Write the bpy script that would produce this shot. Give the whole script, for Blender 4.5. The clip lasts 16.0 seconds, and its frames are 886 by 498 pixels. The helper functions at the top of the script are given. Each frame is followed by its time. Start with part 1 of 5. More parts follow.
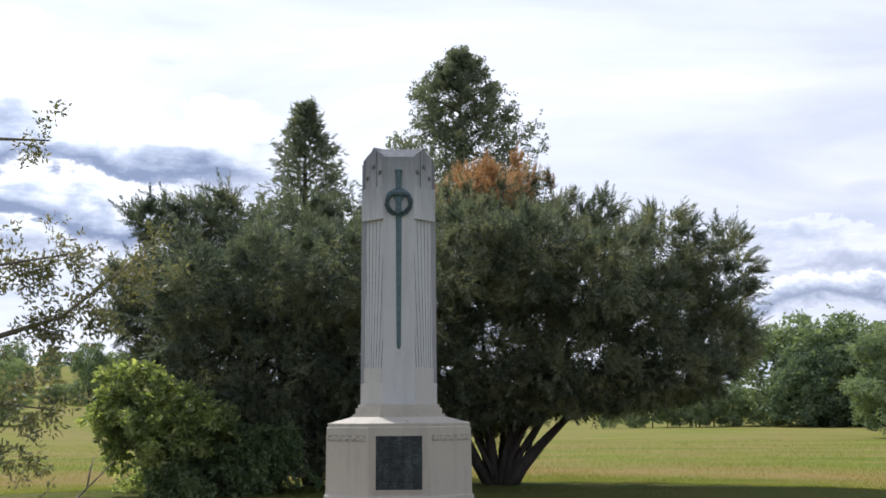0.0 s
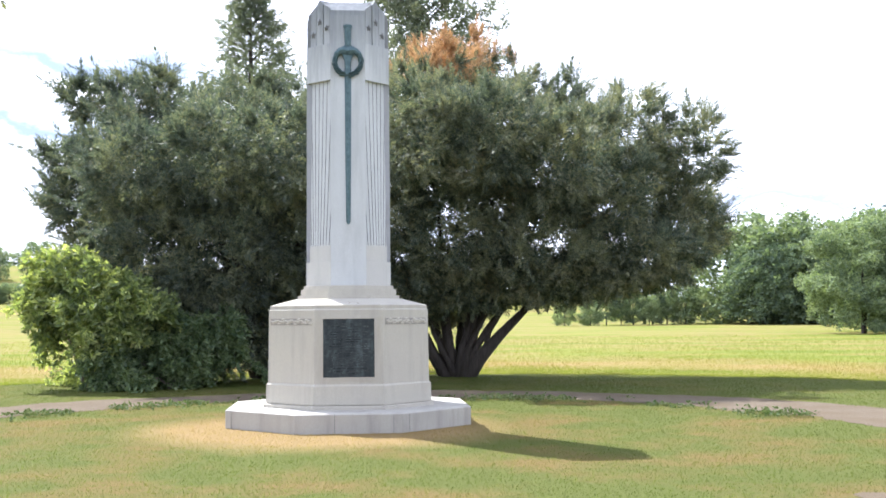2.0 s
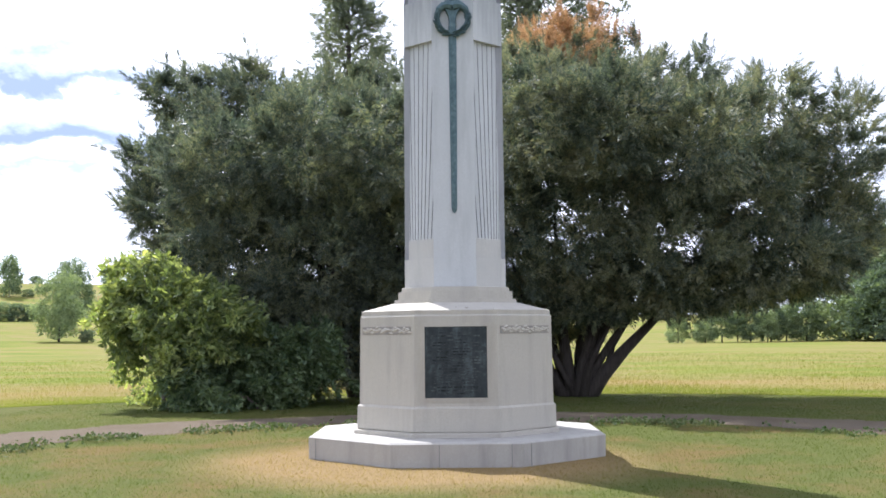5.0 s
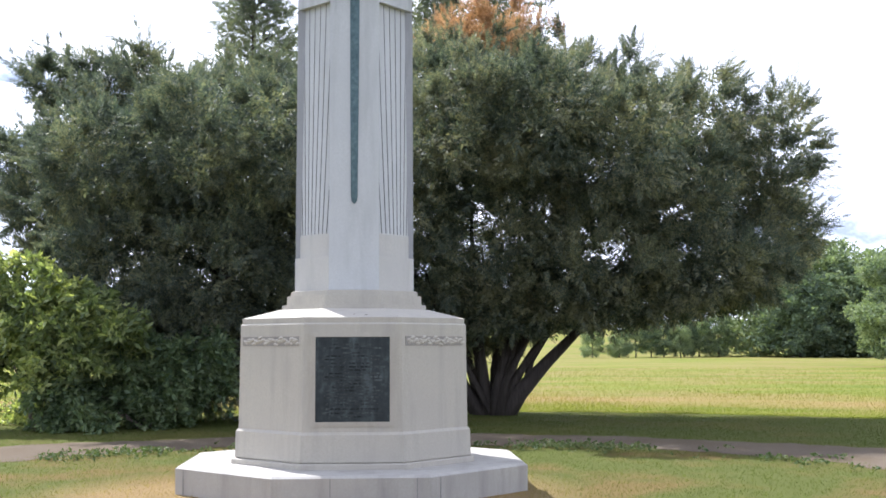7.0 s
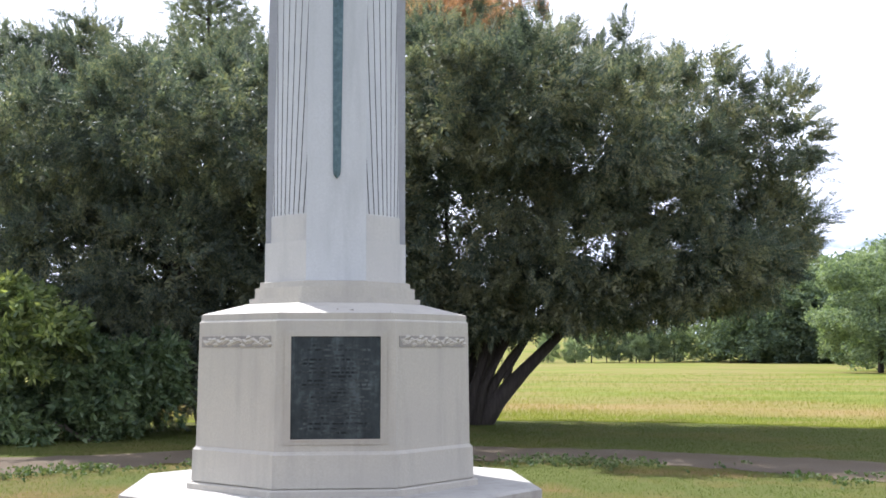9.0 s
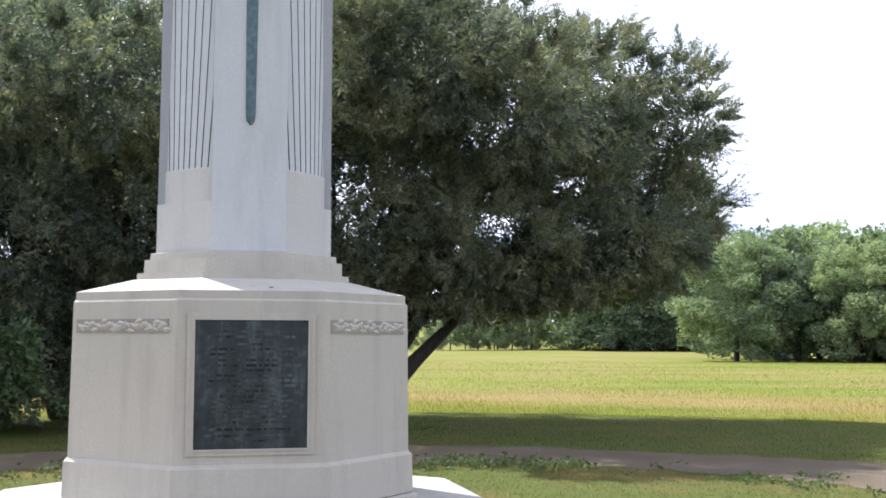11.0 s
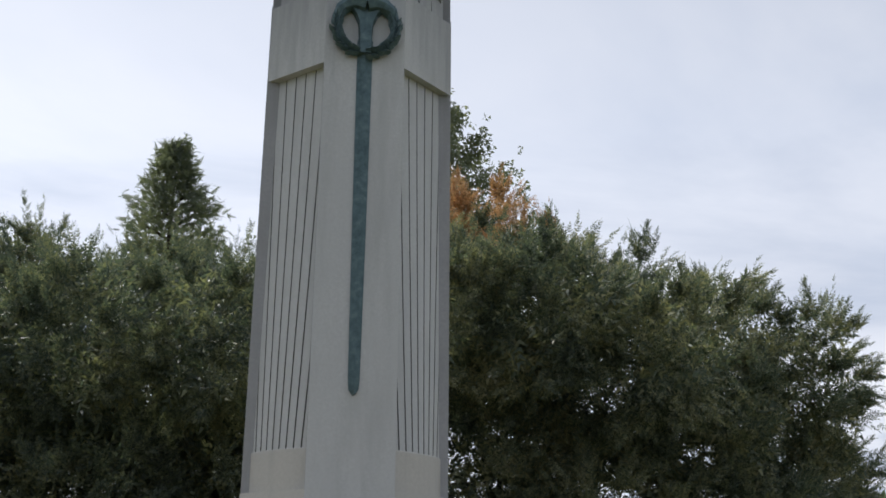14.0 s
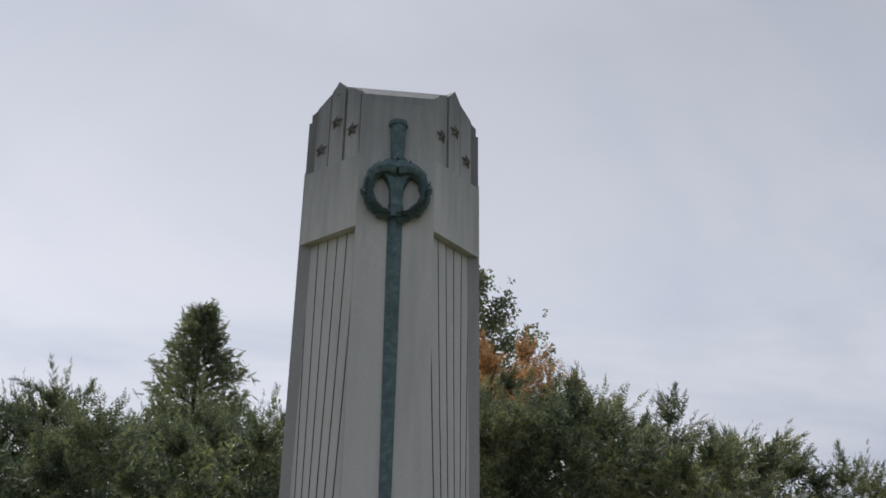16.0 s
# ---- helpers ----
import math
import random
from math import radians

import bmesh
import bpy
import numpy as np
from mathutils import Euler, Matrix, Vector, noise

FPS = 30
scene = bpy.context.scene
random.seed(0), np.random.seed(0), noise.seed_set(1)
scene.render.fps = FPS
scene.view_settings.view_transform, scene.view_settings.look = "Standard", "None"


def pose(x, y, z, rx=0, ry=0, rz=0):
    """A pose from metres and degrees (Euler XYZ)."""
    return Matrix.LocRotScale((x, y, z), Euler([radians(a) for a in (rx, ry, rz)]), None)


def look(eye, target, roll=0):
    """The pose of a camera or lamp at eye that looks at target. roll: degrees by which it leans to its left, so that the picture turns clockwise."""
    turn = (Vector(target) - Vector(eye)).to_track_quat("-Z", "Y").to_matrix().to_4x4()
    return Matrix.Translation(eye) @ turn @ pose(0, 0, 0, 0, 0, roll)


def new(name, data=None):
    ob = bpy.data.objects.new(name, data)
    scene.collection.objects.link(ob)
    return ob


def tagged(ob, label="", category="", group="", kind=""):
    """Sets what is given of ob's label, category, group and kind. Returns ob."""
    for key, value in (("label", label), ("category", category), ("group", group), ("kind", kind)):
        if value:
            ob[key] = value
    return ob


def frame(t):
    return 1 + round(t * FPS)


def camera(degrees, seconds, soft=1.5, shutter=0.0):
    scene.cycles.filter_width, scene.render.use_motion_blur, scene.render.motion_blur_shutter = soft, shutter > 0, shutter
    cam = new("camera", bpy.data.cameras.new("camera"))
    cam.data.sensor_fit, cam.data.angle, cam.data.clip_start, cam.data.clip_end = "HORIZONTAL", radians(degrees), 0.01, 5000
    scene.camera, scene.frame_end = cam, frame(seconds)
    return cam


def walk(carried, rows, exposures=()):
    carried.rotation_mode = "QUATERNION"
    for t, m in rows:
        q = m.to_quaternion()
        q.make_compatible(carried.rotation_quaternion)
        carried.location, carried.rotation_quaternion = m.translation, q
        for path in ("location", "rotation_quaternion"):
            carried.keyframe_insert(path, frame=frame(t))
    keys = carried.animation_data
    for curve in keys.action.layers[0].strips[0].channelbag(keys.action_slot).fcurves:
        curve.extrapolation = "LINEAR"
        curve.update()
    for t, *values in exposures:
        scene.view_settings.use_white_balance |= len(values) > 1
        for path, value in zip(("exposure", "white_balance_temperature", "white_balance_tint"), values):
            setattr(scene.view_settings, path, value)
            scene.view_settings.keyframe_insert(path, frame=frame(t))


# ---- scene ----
cam = camera(42.8, 16.0, 1.7)
PATH = [
    (0, (0.582, -19.698, 1.937), (0.598, -17.719, 2.228), -0.4),
    (0.5, (0.634, -19.29, 1.804), (0.645, -17.302, 2.023), -0.6),
    (1, (0.626, -18.817, 1.743), (0.641, -16.822, 1.876), -0.6),
    (1.5, (0.611, -18.334, 1.68), (0.677, -16.338, 1.789), -0.5),
    (2, (0.6, -17.858, 1.651), (0.695, -15.863, 1.768), -0.5),
    (2.5, (0.574, -17.346, 1.617), (0.667, -15.353, 1.753), -0.3),
    (3, (0.57, -16.817, 1.589), (0.662, -14.824, 1.732), -0.3),
    (3.5, (0.488, -16.355, 1.563), (0.569, -14.362, 1.706), -0.4),
    (4, (0.484, -15.853, 1.541), (0.413, -13.86, 1.685), -0.4),
    (4.2, (0.478, -15.658, 1.54), (0.376, -13.666, 1.682), -0.4),
    (6.3, (0.554, -13.463, 1.484), (0.531, -11.47, 1.651), -0.8),
    (6.5, (0.574, -13.248, 1.49), (0.579, -11.255, 1.655), -0.4),
    (7, (0.589, -12.734, 1.505), (0.646, -10.742, 1.678), -0.2),
    (7.5, (0.531, -12.2, 1.497), (0.61, -10.21, 1.675), -0.4),
    (8, (0.479, -11.691, 1.482), (0.59, -9.702, 1.664), -0.2),
    (10.3, (-0.145, -9.637, 1.483), (0.126, -7.663, 1.654), 0.0),
    (10.5, (-0.168, -9.439, 1.501), (0.153, -7.472, 1.667), 0.0),
    (11, (-0.262, -8.928, 1.489), (0.135, -6.974, 1.648), 0.2),
    (11.5, (-0.304, -8.372, 1.528), (0.166, -6.434, 1.681), 0.2),
    (12, (-0.277, -7.926, 1.614), (0.25, -6.003, 1.766), 0.2),
    (12.5, (-0.268, -7.646, 1.684), (0.257, -5.729, 1.903), 0.0),
    (13, (-0.283, -7.513, 1.771), (0.207, -5.605, 2.116), 0.3),
    (13.5, (-0.27, -7.477, 1.79), (0.075, -5.561, 2.247), 0.5),
    (14, (-0.258, -7.482, 1.806), (-0.042, -5.589, 2.415), 0.6),
    (14.5, (-0.255, -7.492, 1.804), (-0.064, -5.649, 2.557), 0.6),
    (15, (-0.256, -7.505, 1.792), (-0.076, -5.682, 2.595), 0.7),
    (15.5, (-0.263, -7.5, 1.789), (-0.093, -5.681, 2.603), 0.9),
    (16, (-0.303, -7.502, 1.774), (-0.142, -5.712, 2.651), 0.9),
]
EXPOSURES = [(0.0, 0.1, 5900, 14), (0.5, 0.6, 5800, 14), (1.0, 1.15, 5780, 14), (1.6, 1.5, 5760, 14), (2.6, 1.17, 5700, 15), (4.2, 0.95, 5700, 16), (8.2, 1.05, 5690, 16), (12.5, 1.05, 5740, 16), (13.0, 0.5, 5850, 17), (13.4, 0.22, 5900, 15),
             (13.8, 0.02, 6000, 15), (14.0, -0.15, 6050, 11), (14.2, -0.95, 6000, 12), (14.5, -1.25, 6100, 12), (15.0, -1.2, 6150, 12), (15.5, -0.56, 6180, 12), (16.0, -0.45, 6180, 12)]
walk(cam, [(t, look(eye, target, roll)) for t, eye, target, roll in PATH], EXPOSURES)

# ---------- light ----------
SUN_AZ, SUN_EL = radians(34.0), radians(49.5)      # to the left of straight ahead, above the horizon
to_sun = Vector((-math.sin(SUN_AZ) * math.cos(SUN_EL), math.cos(SUN_AZ) * math.cos(SUN_EL), math.sin(SUN_EL)))
sun = new("sun", bpy.data.lights.new("sun", "SUN"))
sun.data.energy, sun.data.angle, sun.data.color = 5.0, radians(0.6), (1.0, 0.93, 0.82)
sun.matrix_world = look((-30, 45, 60), Vector((-30, 45, 60)) - to_sun)


def tree_of(mat):
    mat.use_nodes = True
    nt = mat.node_tree
    nt.nodes.clear()
    return nt


def ramp(nt, fac, stops):
    n = nt.nodes.new("ShaderNodeValToRGB")
    while len(n.color_ramp.elements) < len(stops):
        n.color_ramp.elements.new(0.5)
    for e, (p, c) in zip(n.color_ramp.elements, stops):
        e.position, e.color = p, (*c, 1)
    nt.links.new(fac, n.inputs[0])
    return n.outputs[0]


def grain(nt, coord, scale, detail=4.0, rough=0.55, distort=0.0):
    n = nt.nodes.new("ShaderNodeTexNoise")
    n.inputs["Scale"].default_value, n.inputs["Detail"].default_value = scale, detail
    n.inputs["Roughness"].default_value, n.inputs["Distortion"].default_value = rough, distort
    nt.links.new(coord, n.inputs["Vector"])
    return n.outputs[0]


def mix(nt, fac, a, b, kind="MIX"):
    n = nt.nodes.new("ShaderNodeMix")
    n.data_type, n.blend_type = "RGBA", kind
    for sock, v in ((n.inputs[0], fac), (n.inputs[6], a), (n.inputs[7], b)):
        if isinstance(v, (int, float)):
            sock.default_value = v
        elif isinstance(v, tuple):
            sock.default_value = (*v, 1)
        else:
            nt.links.new(v, sock)
    return n.outputs[2]


def sums(nt, op, a, b=0.0, c=0.0, clamp=False):
    n = nt.nodes.new("ShaderNodeMath")
    n.operation, n.use_clamp = op, clamp
    for sock, v in zip(n.inputs, (a, b, c)):
        if isinstance(v, (int, float)):
            sock.default_value = v
        else:
            nt.links.new(v, sock)
    return n.outputs[0]


def stretch(nt, coord, sx, sy, sz):
    n = nt.nodes.new("ShaderNodeMapping")
    n.inputs["Scale"].default_value = (sx, sy, sz)
    nt.links.new(coord, n.inputs["Vector"])
    return n.outputs[0]


# the sky: broken bright cloud over blue
world = bpy.data.worlds.new("world")
scene.world = world
world.use_nodes = True
wt = world.node_tree
wt.nodes.clear()
sky = wt.nodes.new("ShaderNodeTexSky")
sky.sky_type, sky.sun_disc = "NISHITA", False
sky.sun_elevation, sky.sun_rotation = SUN_EL, -SUN_AZ
clear = wt.nodes.new("ShaderNodeBackground")
clear.inputs[1].default_value = 0.11
wt.links.new(sky.outputs[0], clear.inputs[0])
way = wt.nodes.new("ShaderNodeTexCoord").outputs["Generated"]
sep = wt.nodes.new("ShaderNodeSeparateXYZ")
wt.links.new(way, sep.inputs[0])
high = sums(wt, "ADD", sums(wt, "MAXIMUM", sep.outputs[2], 0.0), 0.16)
flat = wt.nodes.new("ShaderNodeCombineXYZ")
wt.links.new(sums(wt, "DIVIDE", sep.outputs[0], high), flat.inputs[0])
wt.links.new(sums(wt, "DIVIDE", sep.outputs[1], high), flat.inputs[1])
cover = grain(wt, flat.outputs[0], 0.8, 6.0, 0.5, 0.25)
shade = grain(wt, stretch(wt, flat.outputs[0], 0.7, 1.0, 1.0), 1.3, 6.0, 0.55, 0.5)
cloud_mask = ramp(wt, cover, ((0.20, (0.55, 0.55, 0.55)), (0.40, (1, 1, 1))))
cloud_col = ramp(wt, shade, ((0.32, (0.70, 0.75, 0.85)), (0.50, (0.93, 0.95, 1.01)), (0.66, (1.10, 1.10, 1.13))))
# heaped banks low over the land: white tops over blue-grey undersides
across = sums(wt, "DIVIDE", sep.outputs[0], sums(wt, "MAXIMUM", sep.outputs[1], 0.05))
puff = grain(wt, stretch(wt, way, 9, 9, 14), 1.0, 7.0, 0.6, 0.2)
torn = grain(wt, stretch(wt, way, 7, 7, 22), 1.3, 6.0, 0.6, 0.3)
for u0, u1, top, thick, depth in ((-0.60, -0.12, 0.262, 0.075, 1.0), (-0.60, -0.20, 0.205, 0.065, 1.0), (-0.60, -0.30, 0.155, 0.03, 0.7), (0.26, 0.62, 0.152, 0.04, 0.5), (0.20, 0.62, 0.116, 0.034, 0.8)):
    down = sums(wt, "DIVIDE", sums(wt, "SUBTRACT", sums(wt, "ADD", top, sums(wt, "MULTIPLY", sums(wt, "SUBTRACT", puff, 0.5), 0.11)), sep.outputs[2]), thick)
    sides = sums(wt, "MULTIPLY", sums(wt, "MULTIPLY", sums(wt, "SUBTRACT", across, u0), 16.0, clamp=True), sums(wt, "MULTIPLY", sums(wt, "SUBTRACT", u1, across), 16.0, clamp=True))
    body = ramp(wt, down, ((0.0, (0, 0, 0)), (0.07, (1, 1, 1)), (0.70, (1, 1, 1)), (1.0, (0, 0, 0))))
    ragged_edge = ramp(wt, torn, ((0.28, (0, 0, 0)), (0.42, (1, 1, 1))))
    tint = ramp(wt, sums(wt, "ADD", down, sums(wt, "MULTIPLY", sums(wt, "SUBTRACT", torn, 0.5), 1.1)), ((0.20, (1.18, 1.18, 1.20)), (0.42, (0.66, 0.72, 0.83)), (0.66, (0.30, 0.36, 0.49))))
    cloud_col = mix(wt, sums(wt, "MULTIPLY", sums(wt, "MULTIPLY", sums(wt, "MULTIPLY", body, sides), ragged_edge), depth), cloud_col, tint)
# small dark wisps above the banks
streak = ramp(wt, grain(wt, stretch(wt, way, 9, 9, 30), 1.0, 6.0, 0.55, 0.3), ((0.36, (0, 0, 0)), (0.52, (1, 1, 1))))
for az, el, wide, tall, depth in ((-13.0, 17.4, 0.034, 0.009, 0.4), (21.5, 10.6, 0.03, 0.008, 0.3)):
    du = sums(wt, "DIVIDE", sums(wt, "SUBTRACT", across, math.tan(radians(az))), wide)
    dv = sums(wt, "DIVIDE", sums(wt, "SUBTRACT", sep.outputs[2], math.sin(radians(el))), tall)
    far2 = sums(wt, "ADD", sums(wt, "MULTIPLY", du, du), sums(wt, "MULTIPLY", dv, dv))
    near_bank = sums(wt, "MULTIPLY", sums(wt, "SUBTRACT", 1.0, far2, clamp=True), streak)
    cloud_col = mix(wt, sums(wt, "MULTIPLY", near_bank, depth), cloud_col, (0.46, 0.50, 0.58))
# cloud towards the sun is the brighter
toward = wt.nodes.new("ShaderNodeVectorMath")
toward.operation = "DOT_PRODUCT"
wt.links.new(way, toward.inputs[0])
toward.inputs[1].default_value = to_sun
cloud_col = mix(wt, 1.0, cloud_col, sums(wt, "ADD", 0.80, sums(wt, "MULTIPLY", sums(wt, "POWER", sums(wt, "MAXIMUM", toward.outputs["Value"], 0.0), 3.0), 0.36)), "MULTIPLY")
# the deck is thicker and greyer overhead
deck = ramp(wt, sums(wt, "ADD", sep.outputs[2], sums(wt, "MULTIPLY", sums(wt, "SUBTRACT", shade, 0.5), 0.35)), ((0.36, (1, 1, 1)), (0.60, (0.70, 0.71, 0.73))))
cloud_col = mix(wt, 1.0, cloud_col, deck, "MULTIPLY")
cloud = wt.nodes.new("ShaderNodeBackground")
cloud.inputs[1].default_value = 1.06
wt.links.new(cloud_col, cloud.inputs[0])
both = wt.nodes.new("ShaderNodeMixShader")
wt.links.new(cloud_mask, both.inputs[0])
wt.links.new(clear.outputs[0], both.inputs[1])
wt.links.new(cloud.outputs[0], both.inputs[2])
wt.links.new(both.outputs[0], wt.nodes.new("ShaderNodeOutputWorld").inputs[0])


# ---------- materials ----------
def surface(name, build, rough=0.8, metal=0.0, bump=None, translucent=None, spec=0.4):
    """A material; build(nt, coord) gives the base colour's socket, bump a (scale, strength, distance)."""
    mat = bpy.data.materials.new(name)
    nt = tree_of(mat)
    coord = nt.nodes.new("ShaderNodeNewGeometry").outputs["Position"]
    col = build(nt, coord)
    b = nt.nodes.new("ShaderNodeBsdfPrincipled")
    b.inputs["Roughness"].default_value, b.inputs["Metallic"].default_value = rough, metal
    b.inputs["Specular IOR Level"].default_value = spec
    nt.links.new(col, b.inputs["Base Color"])
    out = nt.nodes.new("ShaderNodeOutputMaterial")
    if bump:
        bm_node = nt.nodes.new("ShaderNodeBump")
        bm_node.inputs["Strength"].default_value, bm_node.inputs["Distance"].default_value = bump[1], bump[2]
        nt.links.new(grain(nt, coord, bump[0], 6.0, 0.65), bm_node.inputs["Height"])
        nt.links.new(bm_node.outputs[0], b.inputs["Normal"])
    if translucent:
        tr = nt.nodes.new("ShaderNodeBsdfTranslucent")
        nt.links.new(mix(nt, 1.0, col, translucent[1], "MULTIPLY"), tr.inputs[0])
        m = nt.nodes.new("ShaderNodeMixShader")
        m.inputs[0].default_value = translucent[0]
        nt.links.new(b.outputs[0], m.inputs[1])
        nt.links.new(tr.outputs[0], m.inputs[2])
        nt.links.new(m.outputs[0], out.inputs[0])
    else:
        nt.links.new(b.outputs[0], out.inputs[0])
    return mat


def stone_col(light, dark, stain, head_dark=0.0):
    def build(nt, coord):
        fine = ramp(nt, grain(nt, coord, 55, 3, 0.7), ((0.3, tuple(c * 0.85 for c in light)), (0.7, light)))
        broad = ramp(nt, grain(nt, coord, 2.3, 5, 0.6), ((0.38, (0, 0, 0)), (0.68, (1, 1, 1))))
        base = mix(nt, sums(nt, "MULTIPLY", broad, 0.8), fine, dark)
        runs = ramp(nt, grain(nt, stretch(nt, coord, 3, 3, 0.4), 1.6, 6, 0.65), ((0.48, (0, 0, 0)), (0.80, (1, 1, 1))))
        worn = mix(nt, sums(nt, "MULTIPLY", runs, 0.72), base, stain)
        if not head_dark:
            return worn
        # the colour darkens towards the head, with a ragged edge of vertical runs
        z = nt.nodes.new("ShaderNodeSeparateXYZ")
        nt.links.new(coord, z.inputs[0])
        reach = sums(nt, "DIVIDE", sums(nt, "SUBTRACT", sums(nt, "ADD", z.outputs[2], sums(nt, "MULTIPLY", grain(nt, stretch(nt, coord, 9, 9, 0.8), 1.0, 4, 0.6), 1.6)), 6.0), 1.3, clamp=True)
        return mix(nt, sums(nt, "MULTIPLY", reach, head_dark), worn, (0.14, 0.152, 0.166))
    return build


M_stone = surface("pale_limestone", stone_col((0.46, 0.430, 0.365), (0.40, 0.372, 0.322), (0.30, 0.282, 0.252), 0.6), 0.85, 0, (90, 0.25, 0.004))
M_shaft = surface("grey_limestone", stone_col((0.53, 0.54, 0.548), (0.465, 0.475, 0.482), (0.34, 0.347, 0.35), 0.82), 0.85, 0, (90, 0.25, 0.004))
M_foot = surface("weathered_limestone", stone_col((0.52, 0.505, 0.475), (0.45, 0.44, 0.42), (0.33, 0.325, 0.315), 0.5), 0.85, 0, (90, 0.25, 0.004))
M_dark_stone = surface("dark_limestone", stone_col((0.17, 0.17, 0.175), (0.13, 0.13, 0.135), (0.22, 0.215, 0.21)), 0.9, 0, (90, 0.3, 0.004))
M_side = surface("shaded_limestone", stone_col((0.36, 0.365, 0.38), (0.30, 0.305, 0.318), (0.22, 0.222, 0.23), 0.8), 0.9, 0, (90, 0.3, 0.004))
M_head = surface("head_limestone", stone_col((0.23, 0.235, 0.245), (0.18, 0.185, 0.195), (0.13, 0.133, 0.14)), 0.9, 0, (90, 0.3, 0.004))
M_groove = surface("groove_shade", stone_col((0.075, 0.074, 0.072), (0.05, 0.05, 0.05), (0.10, 0.098, 0.094)), 0.95, 0, (90, 0.3, 0.004))
M_carve = surface("shadowed_carving", stone_col((0.30, 0.28, 0.255), (0.235, 0.22, 0.20), (0.17, 0.16, 0.15)), 0.9, 0, (90, 0.3, 0.004))
M_granite = surface("pale_granite", stone_col((0.41, 0.392, 0.352), (0.33, 0.315, 0.285), (0.21, 0.20, 0.182)), 0.85, 0, (140, 0.25, 0.003))
M_patina = surface("green_bronze", lambda nt, c: ramp(nt, grain(nt, c, 22, 5, 0.65), ((0.3, (0.054, 0.090, 0.104)), (0.55, (0.095, 0.148, 0.164)), (0.75, (0.165, 0.222, 0.235)))), 0.62, 0.35, (60, 0.4, 0.004))
M_plaque = surface("dark_bronze", lambda nt, c: ramp(nt, sums(nt, "ADD", sums(nt, "MULTIPLY", grain(nt, c, 9, 6, 0.7), 0.5), sums(nt, "MULTIPLY", grain(nt, stretch(nt, c, 8, 8, 0.7), 1.4, 5, 0.65), 0.5)), ((0.36, (0.016, 0.020, 0.023)), (0.52, (0.034, 0.042, 0.046)), (0.68, (0.095, 0.115, 0.12)))), 0.48, 0.5, (120, 0.3, 0.002))
M_letter = surface("rubbed_bronze", lambda nt, c: ramp(nt, grain(nt, c, 6, 4, 0.6), ((0.38, (0.012, 0.015, 0.017)), (0.68, (0.095, 0.108, 0.11)))), 0.5, 0.55)
M_path = surface("worn_gravel", lambda nt, c: mix(nt, ramp(nt, grain(nt, c, 1.1, 5, 0.6), ((0.4, (0, 0, 0)), (0.7, (1, 1, 1)))), ramp(nt, grain(nt, c, 60, 4, 0.8), ((0.3, (0.076, 0.062, 0.046)), (0.7, (0.182, 0.150, 0.112)))), (0.112, 0.088, 0.060)), 1.0, 0, (70, 0.6, 0.012), None, 0.03)


def leaf_col(a, b, c, scale=1.3, each=0.0):
    def build(nt, coord):
        rnd = nt.nodes.new("ShaderNodeNewGeometry").outputs["Random Per Island"]
        f = sums(nt, "ADD", sums(nt, "MULTIPLY", grain(nt, coord, scale, 3, 0.6), 0.8), sums(nt, "MULTIPLY", rnd, 0.32))
        if each:
            own = nt.nodes.new("ShaderNodeObjectInfo").outputs["Random"]
            f = sums(nt, "ADD", f, sums(nt, "MULTIPLY", sums(nt, "SUBTRACT", own, 0.5), each))
        return ramp(nt, f, ((0.32, a), (0.53, b), (0.76, c)))
    return build


M_cedar = surface("olive_cedar_foliage", leaf_col((0.052, 0.072, 0.064), (0.122, 0.150, 0.116), (0.30, 0.29, 0.175), 1.0), 0.6, 0, None, (0.32, (1.3, 1.36, 0.85)), 0.3)
M_cedar_dark = surface("dark_cedar_foliage", leaf_col((0.048, 0.067, 0.060), (0.108, 0.134, 0.108), (0.26, 0.262, 0.155), 1.1), 0.6, 0, None, (0.32, (1.28, 1.38, 0.9)), 0.3)
M_orange = surface("browned_foliage", leaf_col((0.20, 0.145, 0.085), (0.42, 0.275, 0.145), (0.58, 0.41, 0.25), 2.0), 0.7, 0, None, (0.3, (1.3, 1.1, 0.8)), 0.25)
M_back = surface("dull_foliage", leaf_col((0.085, 0.105, 0.085), (0.13, 0.15, 0.115), (0.19, 0.205, 0.15), 1.1), 0.65, 0, None, (0.42, (1.4, 1.45, 0.85)), 0.2)
M_bright = surface("bright_foliage", leaf_col((0.085, 0.12, 0.065), (0.175, 0.225, 0.108), (0.42, 0.46, 0.22), 1.5), 0.5, 0, None, (0.55, (1.5, 1.5, 0.6)), 0.4)
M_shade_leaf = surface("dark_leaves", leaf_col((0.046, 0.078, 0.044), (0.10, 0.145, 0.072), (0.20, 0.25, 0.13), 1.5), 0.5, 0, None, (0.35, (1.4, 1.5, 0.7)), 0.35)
M_wood = surface("wood_foliage", leaf_col((0.090, 0.125, 0.092), (0.165, 0.215, 0.14), (0.29, 0.34, 0.20), 0.9, 0.3), 0.75, 0, None, (0.30, (1.4, 1.5, 0.7)), 0.1)
M_locust = surface("thin_foliage", leaf_col((0.085, 0.095, 0.06), (0.15, 0.155, 0.09), (0.24, 0.22, 0.135), 2.0), 0.6, 0, None, (0.35, (1.4, 1.4, 0.7)), 0.3)
M_weed = surface("weed_foliage", leaf_col((0.05, 0.09, 0.03), (0.09, 0.13, 0.05), (0.16, 0.18, 0.09), 3.0), 0.7, 0, None, (0.25, (1.4, 1.4, 0.7)), 0.3)
